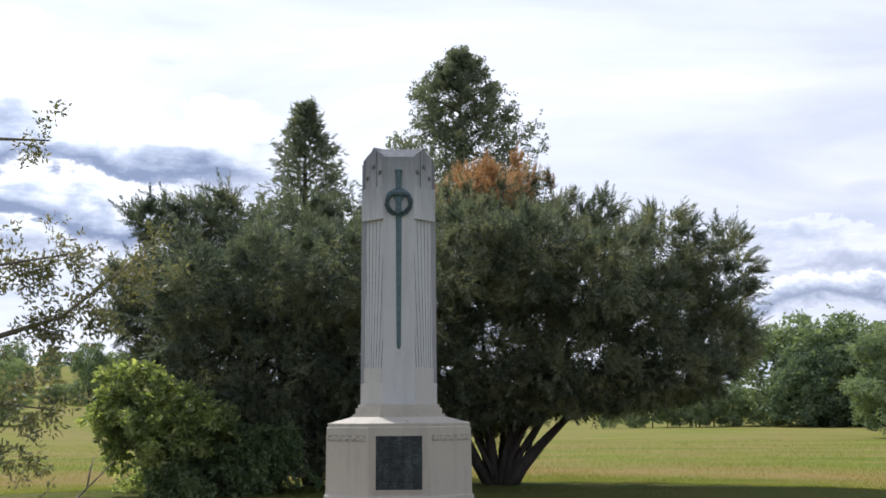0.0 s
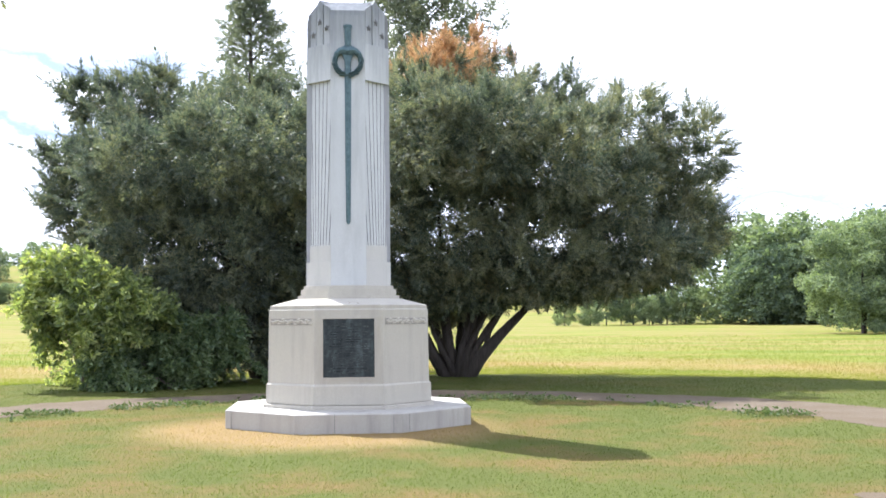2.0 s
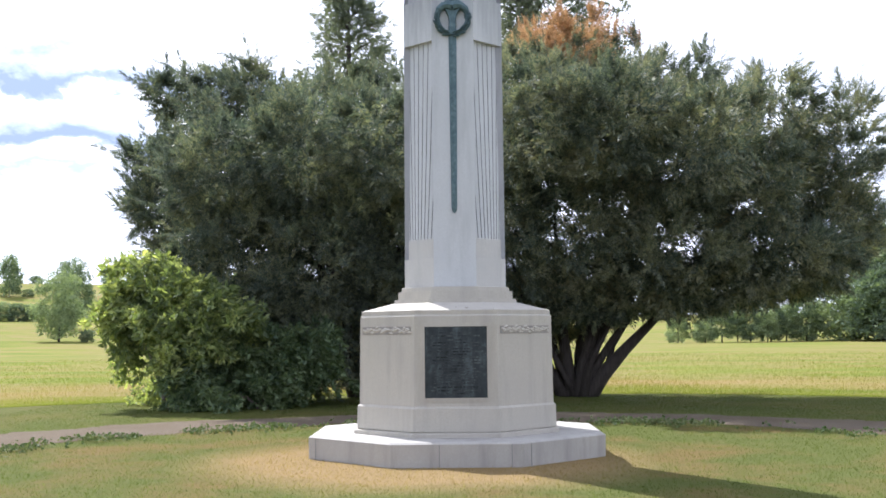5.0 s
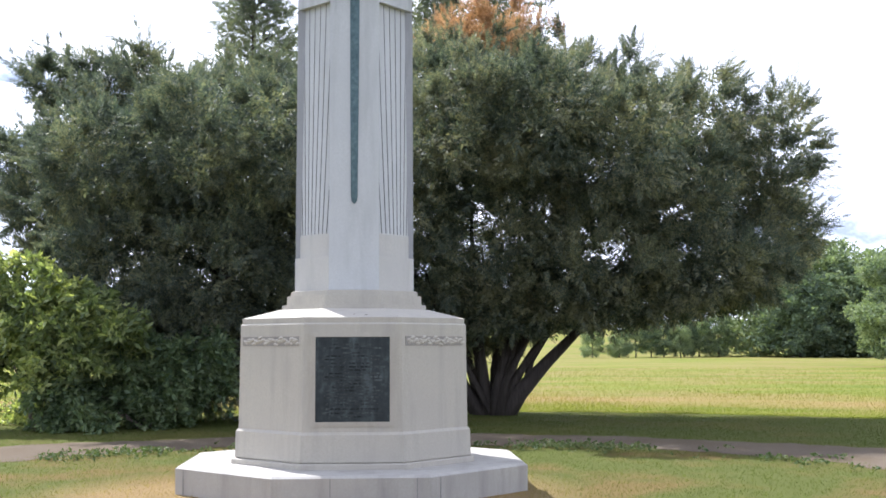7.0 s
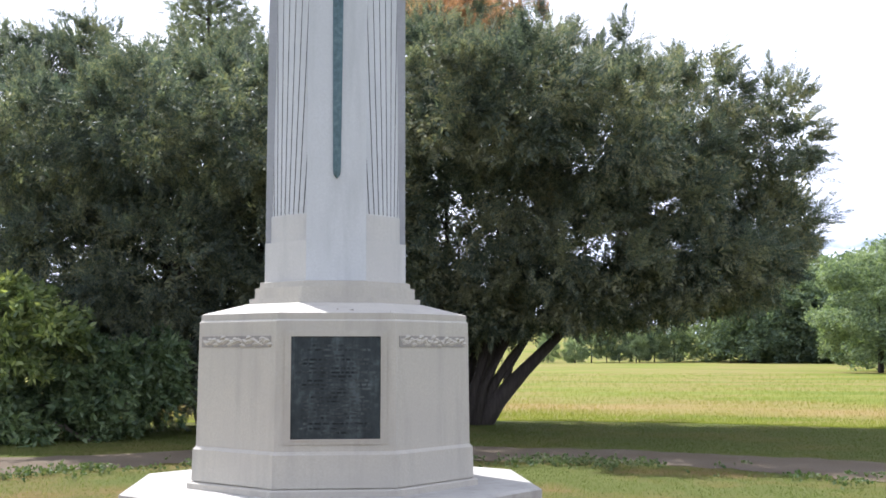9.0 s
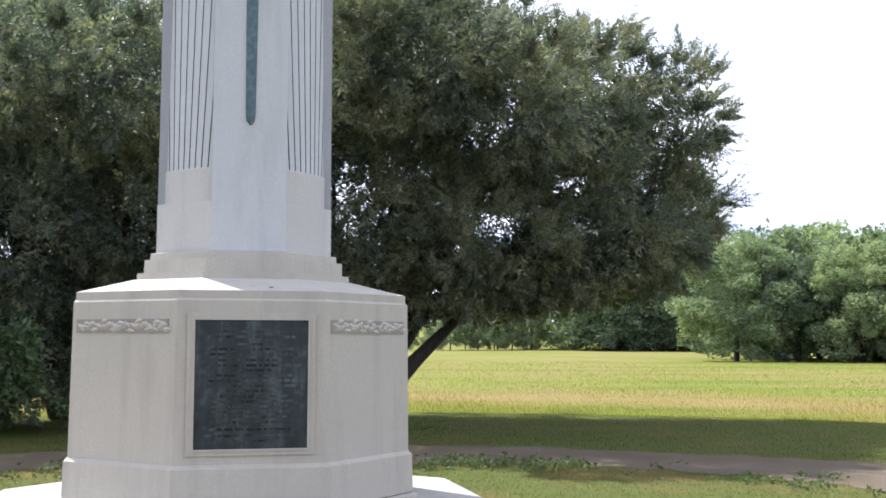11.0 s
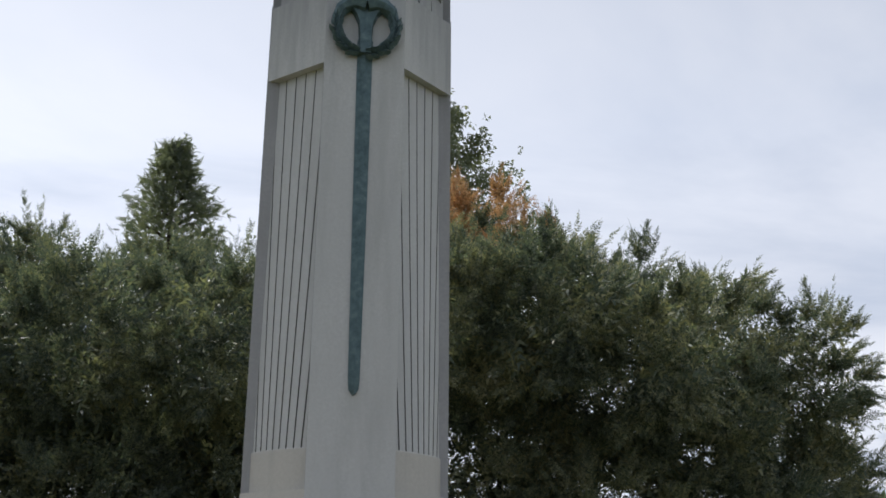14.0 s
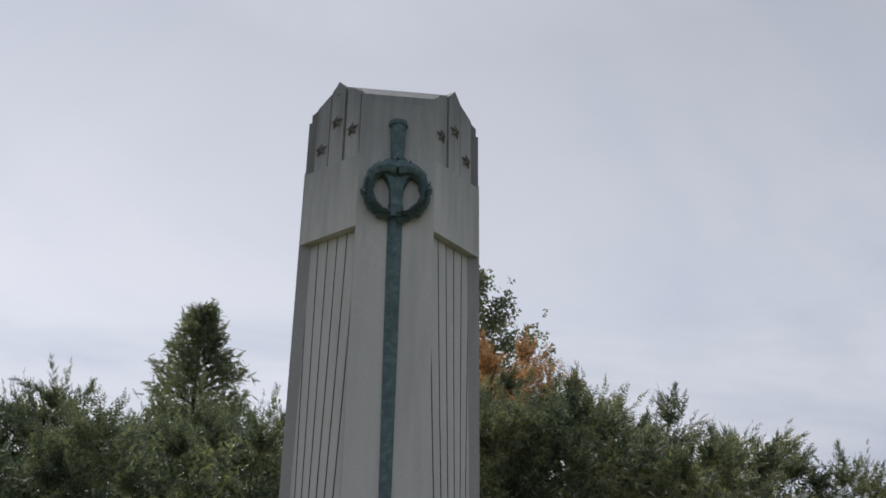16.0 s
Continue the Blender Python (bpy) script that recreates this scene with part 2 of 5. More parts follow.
M_bark = surface("brown_bark", lambda nt, c: ramp(nt, grain(nt, stretch(nt, c, 6, 6, 0.8), 3, 6, 0.7), ((0.3, (0.022, 0.019, 0.017)), (0.7, (0.070, 0.058, 0.051)))), 0.9, 0, (25, 0.8, 0.02))
M_twig = surface("grey_bark", lambda nt, c: ramp(nt, grain(nt, c, 30, 4, 0.6), ((0.3, (0.09, 0.075, 0.06)), (0.7, (0.22, 0.19, 0.155)))), 0.9)

RING = (0.3, -2.2)          # the drive runs round this point
R_IN, R_OUT, R_FIELD = 7.2, 9.3, 16.2


def zones(nt, coord):
    """How far a place lies from the middle of the drive."""
    n = nt.nodes.new("ShaderNodeVectorMath")
    n.operation = "DISTANCE"
    s = nt.nodes.new("ShaderNodeSeparateXYZ")
    nt.links.new(coord, s.inputs[0])
    f = nt.nodes.new("ShaderNodeCombineXYZ")
    nt.links.new(s.outputs[0], f.inputs[0])
    nt.links.new(s.outputs[1], f.inputs[1])
    nt.links.new(f.outputs[0], n.inputs[0])
    n.inputs[1].default_value = (RING[0], RING[1], 0)
    m = nt.nodes.new("ShaderNodeVectorMath")
    m.operation = "DISTANCE"
    nt.links.new(f.outputs[0], m.inputs[0])
    m.inputs[1].default_value = (-0.35, -1.0, 0)
    return n.outputs["Value"], m.outputs["Value"]


def seed_band(nt, coord, dist):
    """Where the meadow's grass has ripened to brown: a ragged belt behind its green edge."""
    wob = sums(nt, "MULTIPLY", grain(nt, stretch(nt, coord, 0.4, 1, 1), 0.22, 5, 0.7), 14.0)
    far = sums(nt, "ABSOLUTE", sums(nt, "SUBTRACT", sums(nt, "ADD", dist, wob), 29.0))
    return sums(nt, "MULTIPLY", sums(nt, "SUBTRACT", 1.0, sums(nt, "DIVIDE", far, 5.0), clamp=True), 0.8)


def lean_dry(nt, coord):
    """The lawn is drier on one side of the monument and fresher on the other."""
    s = nt.nodes.new("ShaderNodeSeparateXYZ")
    nt.links.new(coord, s.inputs[0])
    return sums(nt, "MULTIPLY", sums(nt, "MINIMUM", sums(nt, "MAXIMUM", sums(nt, "ADD", s.outputs[0], -0.6), -4.0), 4.0), -0.005)


def turf(nt, coord):
    dist, near = zones(nt, coord)
    fine = grain(nt, coord, 45, 4, 0.75)
    mid = grain(nt, coord, 0.5, 6, 0.6)
    green = ramp(nt, fine, ((0.25, (0.066, 0.079, 0.021)), (0.75, (0.112, 0.124, 0.040))))
    straw = ramp(nt, fine, ((0.25, (0.16, 0.112, 0.054)), (0.75, (0.32, 0.226, 0.114))))
    dry = ramp(nt, sums(nt, "ADD", mid, lean_dry(nt, coord)), ((0.45, (0, 0, 0)), (0.62, (1, 1, 1))))
    dry = sums(nt, "MULTIPLY", dry, sums(nt, "SUBTRACT", 1.0, sums(nt, "MULTIPLY", sums(nt, "SUBTRACT", dist, 7.0, clamp=True), 0.6)))
    burnt = sums(nt, "SUBTRACT", 1.0, sums(nt, "DIVIDE", sums(nt, "SUBTRACT", sums(nt, "ADD", near, sums(nt, "MULTIPLY", mid, 2.2)), 3.1), 1.1), clamp=True)
    brown = ramp(nt, fine, ((0.25, (0.108, 0.074, 0.032)), (0.75, (0.205, 0.140, 0.062))))
    lawn = mix(nt, sums(nt, "MULTIPLY", dry, 0.75), green, brown)
    lawn = mix(nt, sums(nt, "MULTIPLY", burnt, 0.9), lawn, straw)
    # the meadow beyond
    broad = grain(nt, stretch(nt, coord, 0.35, 1.0, 1.0), 0.13, 6, 0.65)
    meadow = ramp(nt, broad, ((0.36, (0.120, 0.152, 0.028)), (0.46, (0.178, 0.188, 0.040)), (0.53, (0.235, 0.178, 0.078)), (0.60, (0.145, 0.172, 0.034)), (0.70, (0.215, 0.185, 0.056))))
    meadow = mix(nt, sums(nt, "MULTIPLY", grain(nt, coord, 1.6, 6, 0.8), 0.5), meadow, (0.10, 0.12, 0.03))
    meadow = mix(nt, seed_band(nt, coord, dist), meadow, (0.245, 0.175, 0.08))
    ahead = nt.nodes.new("ShaderNodeSeparateXYZ")
    nt.links.new(coord, ahead.inputs[0])
    out = sums(nt, "MULTIPLY", sums(nt, "SUBTRACT", dist, R_FIELD), 4.0, clamp=True)
    out = sums(nt, "MULTIPLY", out, sums(nt, "ADD", sums(nt, "MULTIPLY", ahead.outputs[1], 0.2), 1.5, clamp=True))
    return mix(nt, out, lawn, meadow)


M_ground = surface("turf", turf, 0.95, 0, (50, 0.7, 0.03), None, 0.03)


def blade_col(a, b, c, d, scale, across=1.0, fresh=None):
    def build(nt, coord):
        dist, near = zones(nt, coord)
        rnd = nt.nodes.new("ShaderNodeNewGeometry").outputs["Random Per Island"]
        mid = grain(nt, stretch(nt, coord, across, 1.0, 1.0), scale, 6, 0.6)
        f = sums(nt, "ADD", sums(nt, "MULTIPLY", mid, 0.9), sums(nt, "MULTIPLY", rnd, 0.12))
        if not fresh:
            f = sums(nt, "ADD", f, lean_dry(nt, coord))
            f = sums(nt, "SUBTRACT", f, sums(nt, "MULTIPLY", sums(nt, "SUBTRACT", dist, 7.0, clamp=True), 0.09))
        col = ramp(nt, f, ((0.40, a), (0.56, b), (0.72, c), (0.9, d)))
        burnt = sums(nt, "SUBTRACT", 1.0, sums(nt, "DIVIDE", sums(nt, "SUBTRACT", sums(nt, "ADD", near, sums(nt, "MULTIPLY", mid, 2.2)), 3.1), 1.1), clamp=True)
        col = mix(nt, sums(nt, "MULTIPLY", burnt, 0.85), col, d)
        if not fresh:
            return col
        col = mix(nt, seed_band(nt, coord, dist), col, (0.245, 0.175, 0.08))
        verge = sums(nt, "SUBTRACT", 1.0, sums(nt, "DIVIDE", sums(nt, "SUBTRACT", dist, R_FIELD), 3.5), clamp=True)
        return mix(nt, sums(nt, "MULTIPLY", verge, 0.6), col, fresh)
    return build


M_lawn = surface("lawn_blades", blade_col((0.074, 0.099, 0.026), (0.114, 0.130, 0.041), (0.158, 0.120, 0.050), (0.28, 0.20, 0.098), 0.5), 0.6, 0, None, (0.68, (1.25, 1.3, 0.75)), 0.03)
M_tall = surface("meadow_blades", blade_col((0.120, 0.150, 0.028), (0.172, 0.184, 0.040), (0.220, 0.178, 0.068), (0.250, 0.186, 0.088), 0.28, 0.3, (0.195, 0.22, 0.046)), 0.6, 0, None, (0.68, (1.2, 1.25, 0.72)), 0.03)


# ---------- building tools ----------
def part(name, data, material, parent=None, label=""):
    if isinstance(data, bmesh.types.BMesh):
        me = bpy.data.meshes.new(name)
        data.to_mesh(me)
        data.free()
    else:
        me = data
    if material and not me.materials:
        me.materials.append(material)
    ob = new(name, me)
    if parent:
        ob.parent = parent
    return tagged(ob, label)


def thing(name, label, category, at=(0, 0, 0), turn=0, group="", kind=""):
    ob = new(name)
    ob.empty_display_size = 0.2
    ob.matrix_basis = pose(*at, 0, 0, turn)
    return tagged(ob, label, category, group, kind)


def soup(name, verts, faces):
    """A mesh from arrays of corners and equal faces."""
    me = bpy.data.meshes.new(name)
    n, k = faces.shape
    me.vertices.add(len(verts))
    me.vertices.foreach_set("co", np.ascontiguousarray(verts, np.float32).ravel())
    me.loops.add(n * k)
    me.loops.foreach_set("vertex_index", np.ascontiguousarray(faces, np.int32).ravel())
    me.polygons.add(n)
    me.polygons.foreach_set("loop_start", np.arange(0, n * k, k, dtype=np.int32))
    me.update(calc_edges=True)
    return me


def loft(bm, rings, caps=True):
    """Skins a row of rings of equal count."""
    rows = [[bm.verts.new(p) for p in r] for r in rings]
    n = len(rows[0])
    for a, b in zip(rows, rows[1:]):
        for i in range(n):
            bm.faces.new((a[i], a[(i + 1) % n], b[(i + 1) % n], b[i]))
    if caps:
        bm.faces.new(rows[0][::-1])
        bm.faces.new(rows[-1])
    return rows


def octagon(apothem, z):
    r = apothem / math.cos(math.pi / 8)
    return [(r * math.cos(math.pi / 8 + i * math.pi / 4), r * math.sin(math.pi / 8 + i * math.pi / 4), z) for i in range(8)]


def oct_solid(*levels, bevel=0.006):
    bm = bmesh.new()
    loft(bm, [octagon(a, z) for a, z in levels])
    if bevel:
        sharp = [e for e in bm.edges if e.calc_face_angle(0) > 0.2]
        bmesh.ops.bevel(bm, geom=sharp, offset=bevel, segments=2, affect="EDGES", profile=0.6)
    return bm


def box(bm, x0, x1, y0, y1, z0, z1):
    loft(bm, [[(x0, y0, z), (x1, y0, z), (x1, y1, z), (x0, y1, z)] for z in (z0, z1)])
    return bm


def tube(bm, pts, radii, sides=8):
    pts = [Vector(p) for p in pts]
    rings = []
    for i, p in enumerate(pts):
        d = (pts[min(i + 1, len(pts) - 1)] - pts[max(i - 1, 0)]).normalized()
        u = d.orthogonal().normalized() if i == 0 else (u - d * u.dot(d)).normalized()
        w = d.cross(u)
        rings.append([p + radii[i] * (math.cos(2 * math.pi * k / sides) * u + math.sin(2 * math.pi * k / sides) * w) for k in range(sides)])
    loft(bm, rings)


def smooth(ob):
    for p in ob.data.polygons:
        p.use_smooth = True
    return ob


# ---------- the ground ----------
def rise(x, y):
    """The land climbs far off on one side."""
    side = np.clip((-x - 0.12 * y - 2) / 30, 0, 1)
    climb = np.interp(np.hypot(x, y), [0, 85, 130, 205, 240, 300, 360, 2000], [0, 0, 1.3, 4.8, 7.5, 15.9, 17.5, 20])
    back = np.interp(np.hypot(x, y), [0, 142, 180, 262, 420, 2000], [0, 0, 1.0, 4.6, 8, 12])
    return climb * side * side * (3 - 2 * side) + back * (1 - side)


def ground_sheet():
    ax = np.concatenate([-np.geomspace(1800, 32, 34), np.linspace(-30, 30, 61), np.geomspace(32, 1800, 34)])
    ay = np.concatenate([-np.geomspace(1800, 32, 20), np.linspace(-30, 30, 61), np.geomspace(32, 1800, 48)])
    X, Y = np.meshgrid(ax, ay)
    Z = rise(X, Y)
    v = np.stack([X.ravel(), Y.ravel(), Z.ravel()], 1)
    i = np.arange(len(ay) * len(ax)).reshape(len(ay), len(ax))
    f = np.stack([i[:-1, :-1].ravel(), i[:-1, 1:].ravel(), i[1:, 1:].ravel(), i[1:, :-1].ravel()], 1)
    ob = smooth(part("ground", soup("ground", v, f), M_ground))
    tagged(ob, "mown lawn and pale summer meadow reaching the woods", "ground", kind="structure")


ground_sheet()

rng = np.random.default_rng(7)


def drive():
    a = np.linspace(0, 2 * np.pi, 241)[:-1]
    wob = lambda k: 0.12 * np.sin(7 * a + k) + 0.09 * np.sin(17 * a + 2 * k) + 0.06 * np.sin(41 * a + 3 * k) + 0.09 * rng.normal(size=240)
    rings = [(R_IN + wob(1), 0.004), (R_IN + 0.35 + 0 * a, 0.018), (R_OUT - 0.35 + 0 * a, 0.018), (R_OUT + wob(4), 0.004)]
    v = np.concatenate([np.stack([RING[0] + r * np.cos(a), RING[1] + r * np.sin(a), z + 0 * a], 1) for r, z in rings])
    f = []
    for k in range(3):
        for i in range(240):
            j = (i + 1) % 240
            f.append((k * 240 + i, (k + 1) * 240 + i, (k + 1) * 240 + j, k * 240 + j))
    ob = smooth(part("gravel_path", soup("gravel_path", v, np.array(f)), M_path))
    tagged(ob, "worn grey gravel drive curving round the monument", "path", kind="structure")


drive()


# ---------- the monument ----------
monument = thing("monument", "tall pale limestone memorial pillar with bronze sword on octagonal pedestal", "monument", (-0.04, 0, 0), 1.9)
part("base_slab", oct_solid((1.83, -0.05), (1.835, 0.265), (1.80, 0.288), bevel=0.008), M_granite, monument, "pale granite base slab")
for k in range(8):
    for off in ((0.63, -0.2) if k % 2 == 0 else (-0.62,)):
        j = part("slab_joint", box(bmesh.new(), off - 0.003, off + 0.003, -1.8365, -1.80, 0.005, 0.262), M_dark_stone, monument, "dark mortar joint")
        j.matrix_basis = pose(0, 0, 0, 0, 0, 45 * k)
part("plinth", oct_solid((1.29, 0.28), (1.29, 0.335), (1.265, 0.345)), M_stone, monument)
part("pedestal_base", oct_solid((1.235, 0.335), (1.235, 0.355), (1.254, 0.356), (1.248, 0.628), (1.222, 0.655), bevel=0.004), M_stone, monument)
part("pedestal_body", oct_solid((1.220, 0.655), (1.208, 1.742), (1.192, 1.758)), M_stone, monument)
part("pedestal_cornice", oct_solid((1.192, 1.758), (1.192, 1.812), (0.80, 1.915)), M_stone, monument)
part("step", oct_solid((0.785, 1.905), (0.783, 1.962), bevel=0.003), M_stone, monument)
part("step", oct_solid((0.735, 1.962), (0.733, 2.062), bevel=0.003), M_stone, monument)
part("step", oct_solid((0.695, 2.062), (0.690, 2.112), (0.662, 2.118), bevel=0.003), M_stone, monument)

A0, A1, Z0, Z1 = 0.648, 0.640, 2.118, 6.30


def apo(z):
    return A0 + (A1 - A0) * (z - Z0) / (Z1 - Z0)


part("shaft_foot", oct_solid((apo(2.118), 2.118), (apo(2.48), 2.48), bevel=0.004), M_foot, monument)

HALF = 0.268


def turned(pts, quarter):
    c, s = math.cos(quarter * math.pi / 2), math.sin(quarter * math.pi / 2)
    return [(c * x - s * y, s * x + c * y, z) for x, y, z in pts]


FLUTES = 8


def flute_line(z):
    """Across one corner at height z: (place 0 to 1, cut) points; the grooves spread as they rise and run out at the edges."""
    gap, w, depth = 0.121 + 0.040 * (z - 2.70), 0.0105, 0.045
    pts = [(0.0, 0.0)]
    for k in range(FLUTES):
        c = 0.5 + (k - (FLUTES - 1) / 2) * gap
        inside = 0.03 < c < 0.97
        for o, cut in ((-w, 0.0), (-0.75 * w, depth), (0.75 * w, depth), (w, 0.0)):
            pts.append((min(max(c + o, 0.0), 1.0), cut if inside else 0.0))
        if k < FLUTES - 1:
            pts.append((min(max(c + gap / 2, 0.0), 1.0), 0.0))
    return pts + [(1.0, 0.0)]


def fluted_block(z0, z1, n=26):
    """The fluted corner: rounded out at the foot, dying away to a flat sunk panel at the head."""
    bm = bmesh.new()
    out = Vector((1, -1)).normalized()
    rings = []
    for i in range(n + 1):
        z = z0 + (z1 - z0) * i / n
        up = (z - z0) / (z1 - z0)
        a, back, bulge = apo(z), 0.060 + 0.028 * up, 0.031 * (1 - up) ** 1.3
        p0, p1 = Vector((HALF, -(a - back))), Vector((a - back, -HALF))
        ring = []
        for t, cut in flute_line(z):
            p = p0.lerp(p1, t) + out * (bulge * (1 - (2 * t - 1) ** 2) - cut)
            ring.append((p.x, p.y, z))
        rings.append(ring + [(0.1, -0.1, z)])
    loft(bm, rings)
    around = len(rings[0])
    # groove faces get a near-black colour that paints in their depth shade
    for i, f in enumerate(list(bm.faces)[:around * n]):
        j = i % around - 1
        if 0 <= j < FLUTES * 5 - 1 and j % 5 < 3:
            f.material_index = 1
    return bm


def corner_block(levels, bulge, back, n=25):
    """A solid that fills a corner between two pilasters: levels of (apothem, z)."""
    bm = bmesh.new()
    out = Vector((1, -1)).normalized()
    rings = []
    for a, z in levels:
        p0, p1 = Vector((HALF, -(a - back))), Vector((a - back, -HALF))
        pts = [p0.lerp(p1, i / (n - 1)) + out * bulge * (1 - (2 * i / (n - 1) - 1) ** 2) for i in range(n)]
        rings.append([(p.x, p.y, z) for p in pts] + [(0.1, -0.1, z)])
    loft(bm, rings)
    return bm


# four flat pilasters, one to each side
def pilaster():
    bm = bmesh.new()
    w = HALF
    rings = []
    for z in (2.48, 5.86):
        a = apo(z)
        rings.append([(-w, -a, z), (w, -a, z), (w, -0.3, z), (-w, -0.3, z)])
    loft(bm, rings)
    # side faces take a darker stone: the recess's shade, put into the colour
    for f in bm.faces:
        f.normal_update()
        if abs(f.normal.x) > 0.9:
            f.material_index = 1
    return bm


def pilaster_head():
    """The set-back head of a pilaster, between the crowning strips, with a sloping roof."""
    bm = bmesh.new()
    w = HALF
    for z0, z1, back in ((5.86, 6.285, 0.006), (6.285, 6.36, 0.024)):
        loft(bm, [[(-w, back - apo(z), z), (w, back - apo(z), z), (w, -0.3, z), (-w, -0.3, z)] for z in (z0, z1)])
    loft(bm, [[(-w, -0.61, 6.36), (w, -0.61, 6.36), (w, -0.28, 6.36), (-w, -0.28, 6.36)],
              [(-w - 0.06, -0.43, 6.53), (w + 0.06, -0.43, 6.53), (w, -0.2, 6.53), (-w, -0.2, 6.53)]])
    return bm


def crown_strip(k):
    """One of three upright strips that crown a corner; the middle one comes to a point."""
    bm = bmesh.new()
    a = apo(6.1) - 0.055
    p0, p1 = Vector((HALF, -a)), Vector((a, -HALF))
    out = Vector((1, -1)).normalized()
    t0, t1 = k / 3 + 0.018, (k + 1) / 3 - 0.018
    peak = {0: (6.40, 6.49), 1: (6.49, 6.565, 6.49), 2: (6.49, 6.41)}[k]
    ts = [t0 + (t1 - t0) * i / (len(peak) - 1) for i in range(len(peak))]
    front = [p0.lerp(p1, t) for t in ts]
    proud = 0.0 if k != 1 else 0.008
    lo = [(q.x + out.x * proud, q.y + out.y * proud, 5.84) for q in front]
    hi = [(q.x + out.x * proud, q.y + out.y * proud, z) for q, z in zip(front, peak)]
    lob = [(q.x - out.x * 0.22, q.y - out.y * 0.22, 5.84) for q in front]
    hib = [(q.x - out.x * 0.22, q.y - out.y * 0.22, z + 0.012) for q, z in zip(front, peak)]
    n = len(front)
    V = [[bm.verts.new(p) for p in row] for row in (lo, hi, hib, lob)]
    for r in range(3):
        for i in range(n - 1):
            bm.faces.new((V[r][i], V[r][i + 1], V[r + 1][i + 1], V[r + 1][i]))
    for i in (0, n - 1):
        f = (V[0][i], V[1][i], V[2][i], V[3][i])
        bm.faces.new(f if i == 0 else f[::-1])
    bmesh.ops.recalc_face_normals(bm, faces=bm.faces)
    return bm


def star():
    """A small five-pointed star in relief, facing -y."""
    bm = bmesh.new()
    top = bm.verts.new((0, -0.034, 0))
    rim = []
    for i in range(10):
        r = 0.062 if i % 2 == 0 else 0.025
        ang = math.pi / 2 + i * math.pi / 5
        rim.append(bm.verts.new((r * math.cos(ang), 0, r * math.sin(ang))))
    for i in range(10):
        bm.faces.new((top, rim[i], rim[(i + 1) % 10]))
    return bm


def frieze_leaf(length, tilt):
    """One carved leaf, lying on the face z-up, pointing along +x."""
    bm = bmesh.new()
    spine = [(0, 0.003), (0.35, 0.023), (0.7, 0.018), (1.0, 0.001)]
    rows = []
    for t, w in spine:
        x = t * length
        rows.append([bm.verts.new((x, 0, w)), bm.verts.new((x, -0.011 if 0 < t < 1 else -0.004, 0)), bm.verts.new((x, 0, -w))])
    for a, b in zip(rows, rows[1:]):
        for i in range(2):
            bm.faces.new((a[i], a[i + 1], b[i + 1], b[i]))
    bmesh.ops.rotate(bm, verts=bm.verts, cent=(0, 0, 0), matrix=Matrix.Rotation(-tilt, 3, "Y"))
    bmesh.ops.recalc_face_normals(bm, faces=bm.faces)
    return bm


def shared(name, bm, mat):
    me = bpy.data.meshes.new(name)
    bm.to_mesh(me)
    bm.free()
    me.materials.append(mat)
    return me


base_mesh = shared("pilaster_foot", box(bmesh.new(), -HALF, HALF, -apo(2.3) - 0.004, -0.5, 2.121, 2.478), M_shaft)
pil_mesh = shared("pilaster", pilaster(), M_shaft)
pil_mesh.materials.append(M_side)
# heads on three sides are a darker stone; the front one matches the shaft
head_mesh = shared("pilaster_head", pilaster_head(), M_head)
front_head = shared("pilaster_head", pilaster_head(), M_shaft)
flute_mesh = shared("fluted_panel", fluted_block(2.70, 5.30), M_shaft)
flute_mesh.materials.append(M_groove)
foot_mesh = shared("panel_foot", corner_block([(apo(2.48), 2.47), (apo(2.72), 2.725), (apo(2.72) - 0.008, 2.732)], 0.031, 0.050), M_foot)
bm_band = bmesh.new()
loft(bm_band, [[(HALF - 0.002, -a, z), (a, -HALF + 0.002, z), (0.15, -0.15, z)] for a, z in ((apo(5.28) - 0.002, 5.275), (apo(5.84) - 0.002, 5.84))])
bmesh.ops.recalc_face_normals(bm_band, faces=bm_band.faces)
band_mesh = shared("shaft_band", bm_band, M_shaft)
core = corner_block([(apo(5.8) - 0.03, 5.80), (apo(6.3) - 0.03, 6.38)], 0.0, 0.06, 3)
core_mesh = shared("crown_core", core, M_dark_stone)
strip_meshes = [shared("crown_strip", crown_strip(k), M_shaft) for k in range(3)]
# stars are in the dark stone, so their relief shading is in the colour
star_mesh = shared("star", star(), M_dark_stone)
leaf_a = shared("carved_leaf", frieze_leaf(0.085, 0.0), M_stone)

